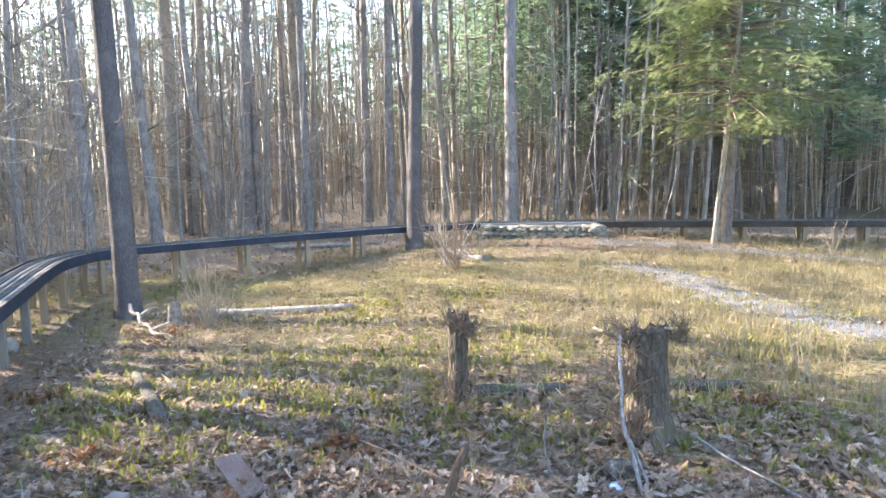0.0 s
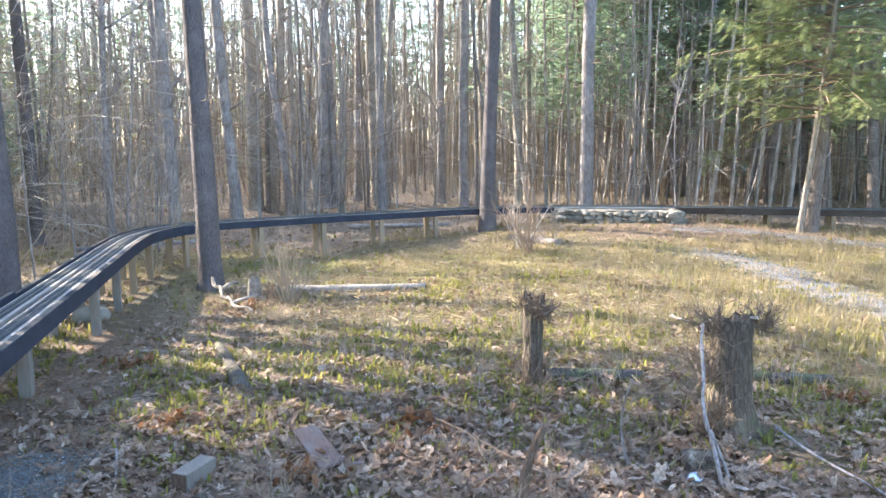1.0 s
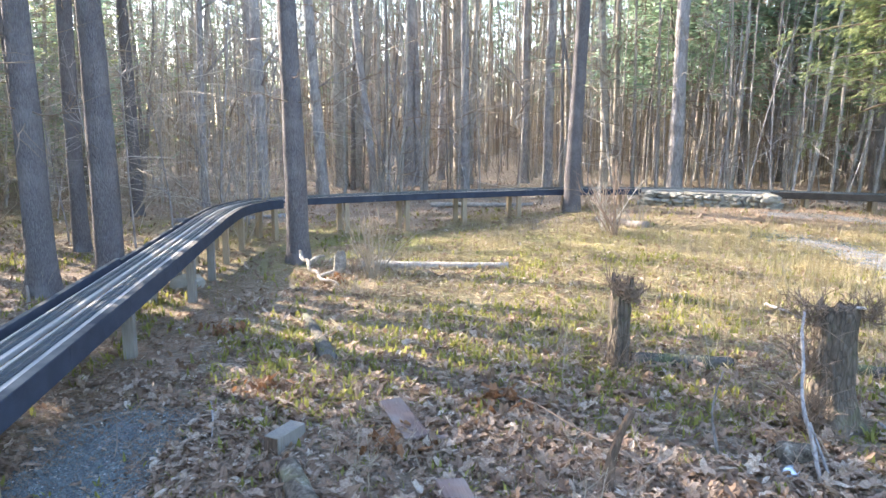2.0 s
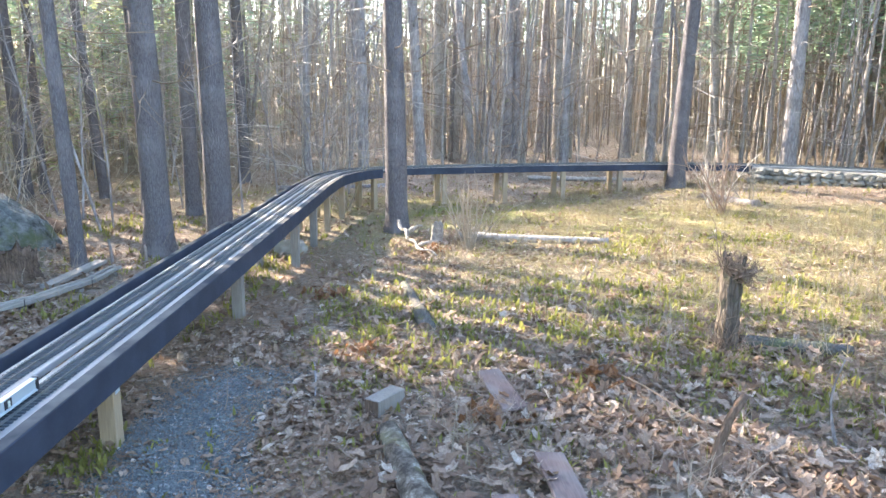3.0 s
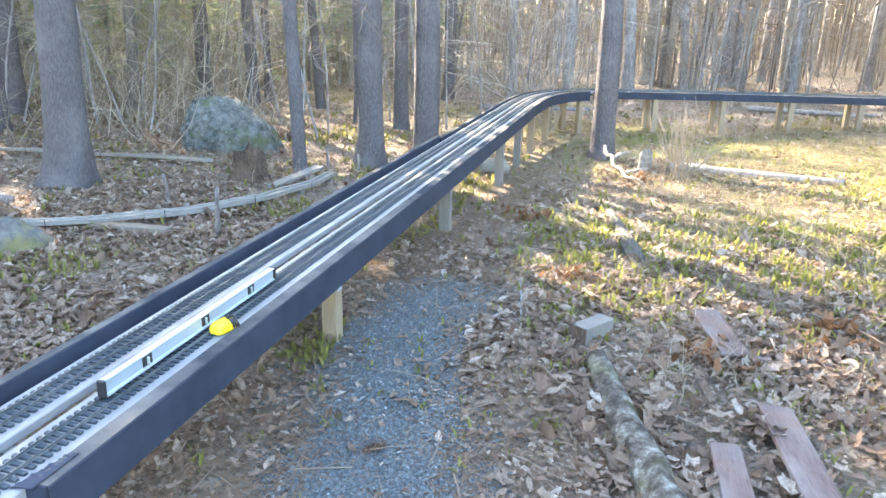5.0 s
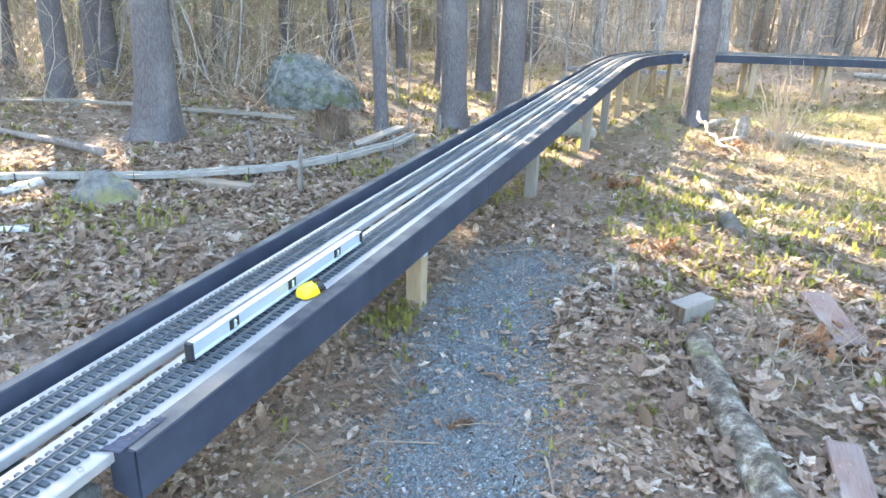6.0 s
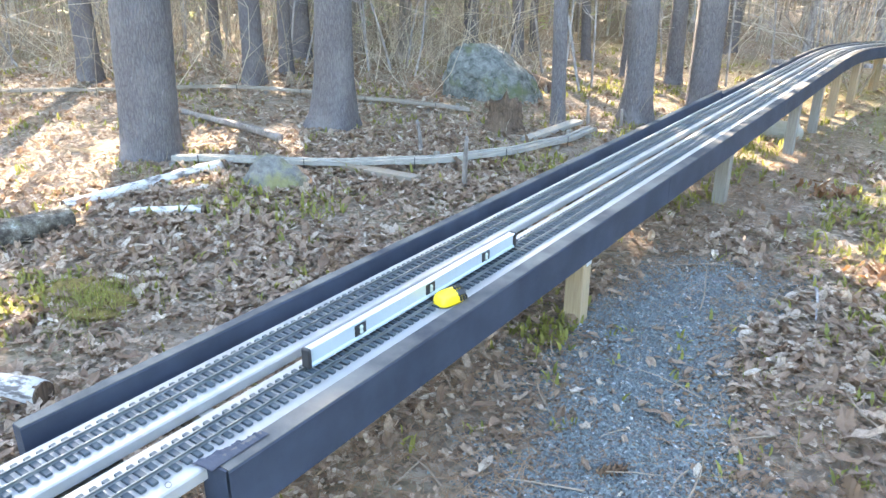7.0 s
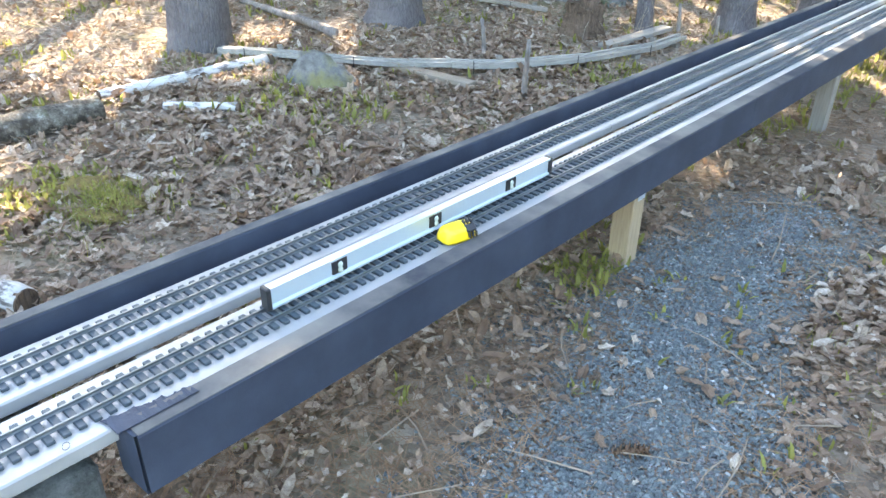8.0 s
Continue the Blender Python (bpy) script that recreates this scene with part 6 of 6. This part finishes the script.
needles = keep(np.concatenate([spots(9000, -1.9, 0.6, 1.0, 9, 1.0), np.stack([r.uniform(-2.7, -1.0, 5000), r.uniform(0.2, 3.6, 5000)], -1), np.stack([r.normal(-2.0, 0.35, 2600), r.normal(1.5, 0.7, 2600)], -1), on_trail(8000, 0.22), np.stack([r.normal(3.0, 1.8, 19000), r.normal(14.6, 0.65, 19000)], -1)]), 0.9)
nv = np.array([(-0.5, -0.009, 0), (0.5, -0.009, 0.01), (0.5, 0.009, 0.012), (-0.5, 0.009, 0.004)])
v, f = scatter(nv, np.array([[0, 1, 2], [0, 2, 3]]), on_ground(needles, r.uniform(0.008, 0.02, len(needles))), r.uniform(0, 6.28, len(needles)), r.uniform(0.06, 0.13, len(needles)))
thing("pine_straw", "rust-brown fallen pine needles", "needles", mesh_of("pine_straw", v, f, M["straw"]), kind="stuff")

straws = np.stack([r.uniform(-3.2, 9, 34000), r.uniform(5.0, 15.5, 34000)], -1)
straws = clear_of_gravel(keep(straws, duff(straws) * step(4.2, 8.0, straws[:, 1] + 0.4 * straws[:, 0]) * np.clip(0.6 + 0.6 * lumps(straws[:, 0], straws[:, 1], 1.4, 63), 0.1, 1)))
v, f = scatter(nv * np.array([1, 2.3, 1]), np.array([[0, 1, 2], [0, 2, 3]]), on_ground(straws, r.uniform(0.01, 0.06, len(straws))), r.uniform(0, 6.28, len(straws)), r.uniform(0.10, 0.26, len(straws)), r.normal(0, 0.5, len(straws)))
thing("flattened_straw", "matted flattened straw of last year's grass", "grass", mesh_of("flattened_straw", v, f, M["drygrass"]), kind="stuff")

octa = np.array([(1, 0, 0), (-1, 0, 0), (0, 1, 0), (0, -1, 0), (0, 0, 0.8), (0, 0, -0.8)]) * 0.5 + r.normal(0, 0.09, (6, 3))
octf = np.array([[0, 2, 4], [2, 1, 4], [1, 3, 4], [3, 0, 4]])
octa[:4, 2] -= 0.25


def pebbles(name, label, line, half, count, low, high):
    """Loose stones along a line, dense in its middle, in ragged tongues at its edges."""
    p = smooth_line(line, 0.05)
    c = p[r.integers(0, len(p), count)] + r.uniform(-1.5, 1.5, (count, 2)) * half
    off = off_line(c, line, 0) / half
    c = keep(c, np.clip(1.35 - off ** 2 + 0.75 * lumps(c[:, 0], c[:, 1], 0.55, 71) * (0.25 + off) + 0.35 * lumps(c[:, 0], c[:, 1], 0.2, 72), 0.015, 1) * (off < 1.7))
    size = low + (high - low) * r.random(len(c)) ** 2.5
    v, f = scatter(octa, octf, on_ground(c, 0.006 + 0.014 * np.exp(-(off_line(c, line, 0) / (half * 0.7)) ** 4)), r.uniform(0, 6.28, len(c)), np.stack([size, size * r.uniform(0.6, 1, len(c)), size * r.uniform(0.4, 0.8, len(c))], -1), r.normal(0, 0.3, len(c)))
    thing(name, label, "gravel", mesh_of(name, v, f, M["pebble"]), kind="stuff")


pebbles("path_gravel", "loose blue-grey crushed stones on the path", PATH_LINE[1:], 0.46, 76000, 0.007, 0.026)
pebbles("drive_gravel", "loose pale crushed stones on the track", ROAD_LINE + [], 0.6, 20000, 0.018, 0.045)
pebbles("side_gravel", "loose pale crushed stones on the side track", SIDE_LINE, 0.4, 8000, 0.018, 0.045)

# long sticks, saplings, pine cones
for pts, r0, label in (([(1.74, 4.95, 0.05), (1.9, 4.5, 0.03), (2.06, 4.08, 0.04), (2.2, 3.6, 0.05)], 0.010, "long thin pale stick on the leaves"),
                       ([(-0.55, 4.9, 0.05), (-0.2, 4.45, 0.10), (0.25, 4.0, 0.08), (0.5, 3.7, 0.03)], 0.006, "long arched brown twig over the leaves"),
                       ([(0.75, 4.3, 0.0), (0.72, 4.45, 0.22), (0.78, 4.5, 0.48)], 0.010, "grey upright dead stalk in the leaves"),
                       ([(0.16, 3.66, -0.05), (0.17, 3.7, 0.14), (0.21, 3.74, 0.30), (0.27, 3.76, 0.42)], 0.036, "forked dead stem standing in the leaves"),
                       ([(-2.42, 4.25, 0.03), (-2.25, 4.0, 0.03), (-2.12, 3.78, 0.02)], 0.010, "short broken stick beside the path"),
                       ([(1.6, 8.1, 0.03), (1.75, 7.7, 0.05), (1.9, 7.4, 0.03)], 0.02, "pale broken branch in the grass")):
    line = smooth_line(pts, 0.05)
    line[:, 2] += height(line[:, 0], line[:, 1])
    thing("stick", label, "stick", mesh_of("stick", *tube(line, np.linspace(r0, r0 * 0.5, len(line))[:, None] * (1 + 0.12 * r.standard_normal((len(line), 6))), 6), M["rotten" if r0 > 0.03 else "shoot" if r0 < 0.008 else "dark_bark" if "stalk" in label else "grey_bark"], True))


def sapling(x, y, tall, seed, label, mat, stems=4):
    q = np.random.default_rng(seed)
    ob = thing("sapling", label, "sapling", m=pose(x, y, float(height(x, y))))
    for _ in range(stems):
        line = twig_line((q.normal(0, 0.03), q.normal(0, 0.03), -0.05), (q.normal(0, 0.3), q.normal(0, 0.3), 1), tall * q.uniform(0.6, 1), q, 0, 8, 0.07)
        stem = part("stem", mesh_of("stem", *tube(line, np.linspace(0.013, 0.004, 8), 5, False), mat, True), ob)
        for _ in range(7):
            k2 = q.integers(2, 7)
            part("twig", mesh_of("twig", *tube(twig_line(line[k2], (q.normal(0, 0.7), q.normal(0, 0.7), 0.9), tall * q.uniform(0.12, 0.32), q, 0, 4, 0.12), np.linspace(0.005, 0.002, 4), 4, False), mat, True), stem)


sapling(-0.02, 12.5, 1.45, 1, "leafless reddish sapling with many stems", M["redtwig"], 10)
sapling(-0.2, 12.9, 1.35, 2, "leafless tan sapling by a pine", M["palebrush"], 7)
sapling(0.35, 13.6, 1.0, 3, "leafless tan sapling by the stone wall", M["brush"], 3)
sapling(-6.2, 11.4, 2.6, 4, "thin leafless sapling behind the trestle bend", M["brush"], 5)
sapling(-7.3, 12.6, 3.4, 5, "tall thin leafless sapling in the woods", M["thin_bark"], 5)
sapling(-3.1, 9.2, 1.1, 6, "clump of dry tan shoots by a log", M["brush"], 14)
sapling(6.9, 13.9, 0.9, 7, "small leafless sapling in dry grass", M["brush"], 4)
sapling(3.1, 6.3, 0.7, 8, "dead weed stem in the grass", M["brush"], 2)
sapling(-8.2, 10.4, 3.2, 9, "arching leafless sapling among pines", M["brush"], 5)
for x, y, seed in ((-3.4, 6.05, 1), (-2.2, 4.6, 2), (-0.55, 4.75, 3), (-1.05, 3.95, 4), (2.4, 5.6, 5), (-3.5, 8.85, 6)):
    q = np.random.default_rng(seed + 300)
    n = 34
    c2 = np.array([[x, y]]) + q.normal(0, 0.10, (n, 2))
    v, f = scatter(shapes[1][0], shapes[1][1], np.c_[c2, height(c2[:, 0], c2[:, 1]) + q.uniform(0.01, 0.09, n)], q.uniform(0, 6.28, n), q.uniform(0.03, 0.08, n), q.normal(0, 0.9, n))
    thing("dead_fern", "clump of curled rust-brown dead fern", "fern", mesh_of("dead_fern", v, f, M["rust"]), kind="stuff")


def pine_cone(x, y, rz, seed):
    ob = thing("pine_cone", "long brown open pine cone on the gravel", "pine cone", m=pose(x, y, float(height(x, y)) + 0.022, 0, 78, rz))
    n = 60
    k2 = np.arange(n)
    t = k2 / n
    rad = 0.017 * np.sin(np.pi * (0.12 + 0.85 * t)) + 0.002
    a = k2 * 2.4
    at2 = np.stack([rad * np.cos(a) * 0.6, rad * np.sin(a) * 0.6, t * 0.11 - 0.05], -1)
    v, f = scatter(np.array([(-0.5, 0, 0), (0.5, 0, 0), (0.35, 1, 0.35), (-0.35, 1, 0.35)]), np.array([[0, 1, 2], [0, 2, 3]]), at2, a - np.pi / 2, 0.012 + rad * 0.4)
    part("scale_spiral", mesh_of("scale_spiral", v, f, M["cone"]), ob)
    v, f = tube([(0, 0, -0.052), (0, 0, 0), (0, 0, 0.058)], [0.006, 0.008, 0.003], 6)
    part("core", mesh_of("core", v, f, M["cone"]), ob)


pine_cone(-1.84, 2.15, 60, 1)
pine_cone(-1.35, 2.75, 140, 2)
pine_cone(-3.05, 4.95, 20, 3)
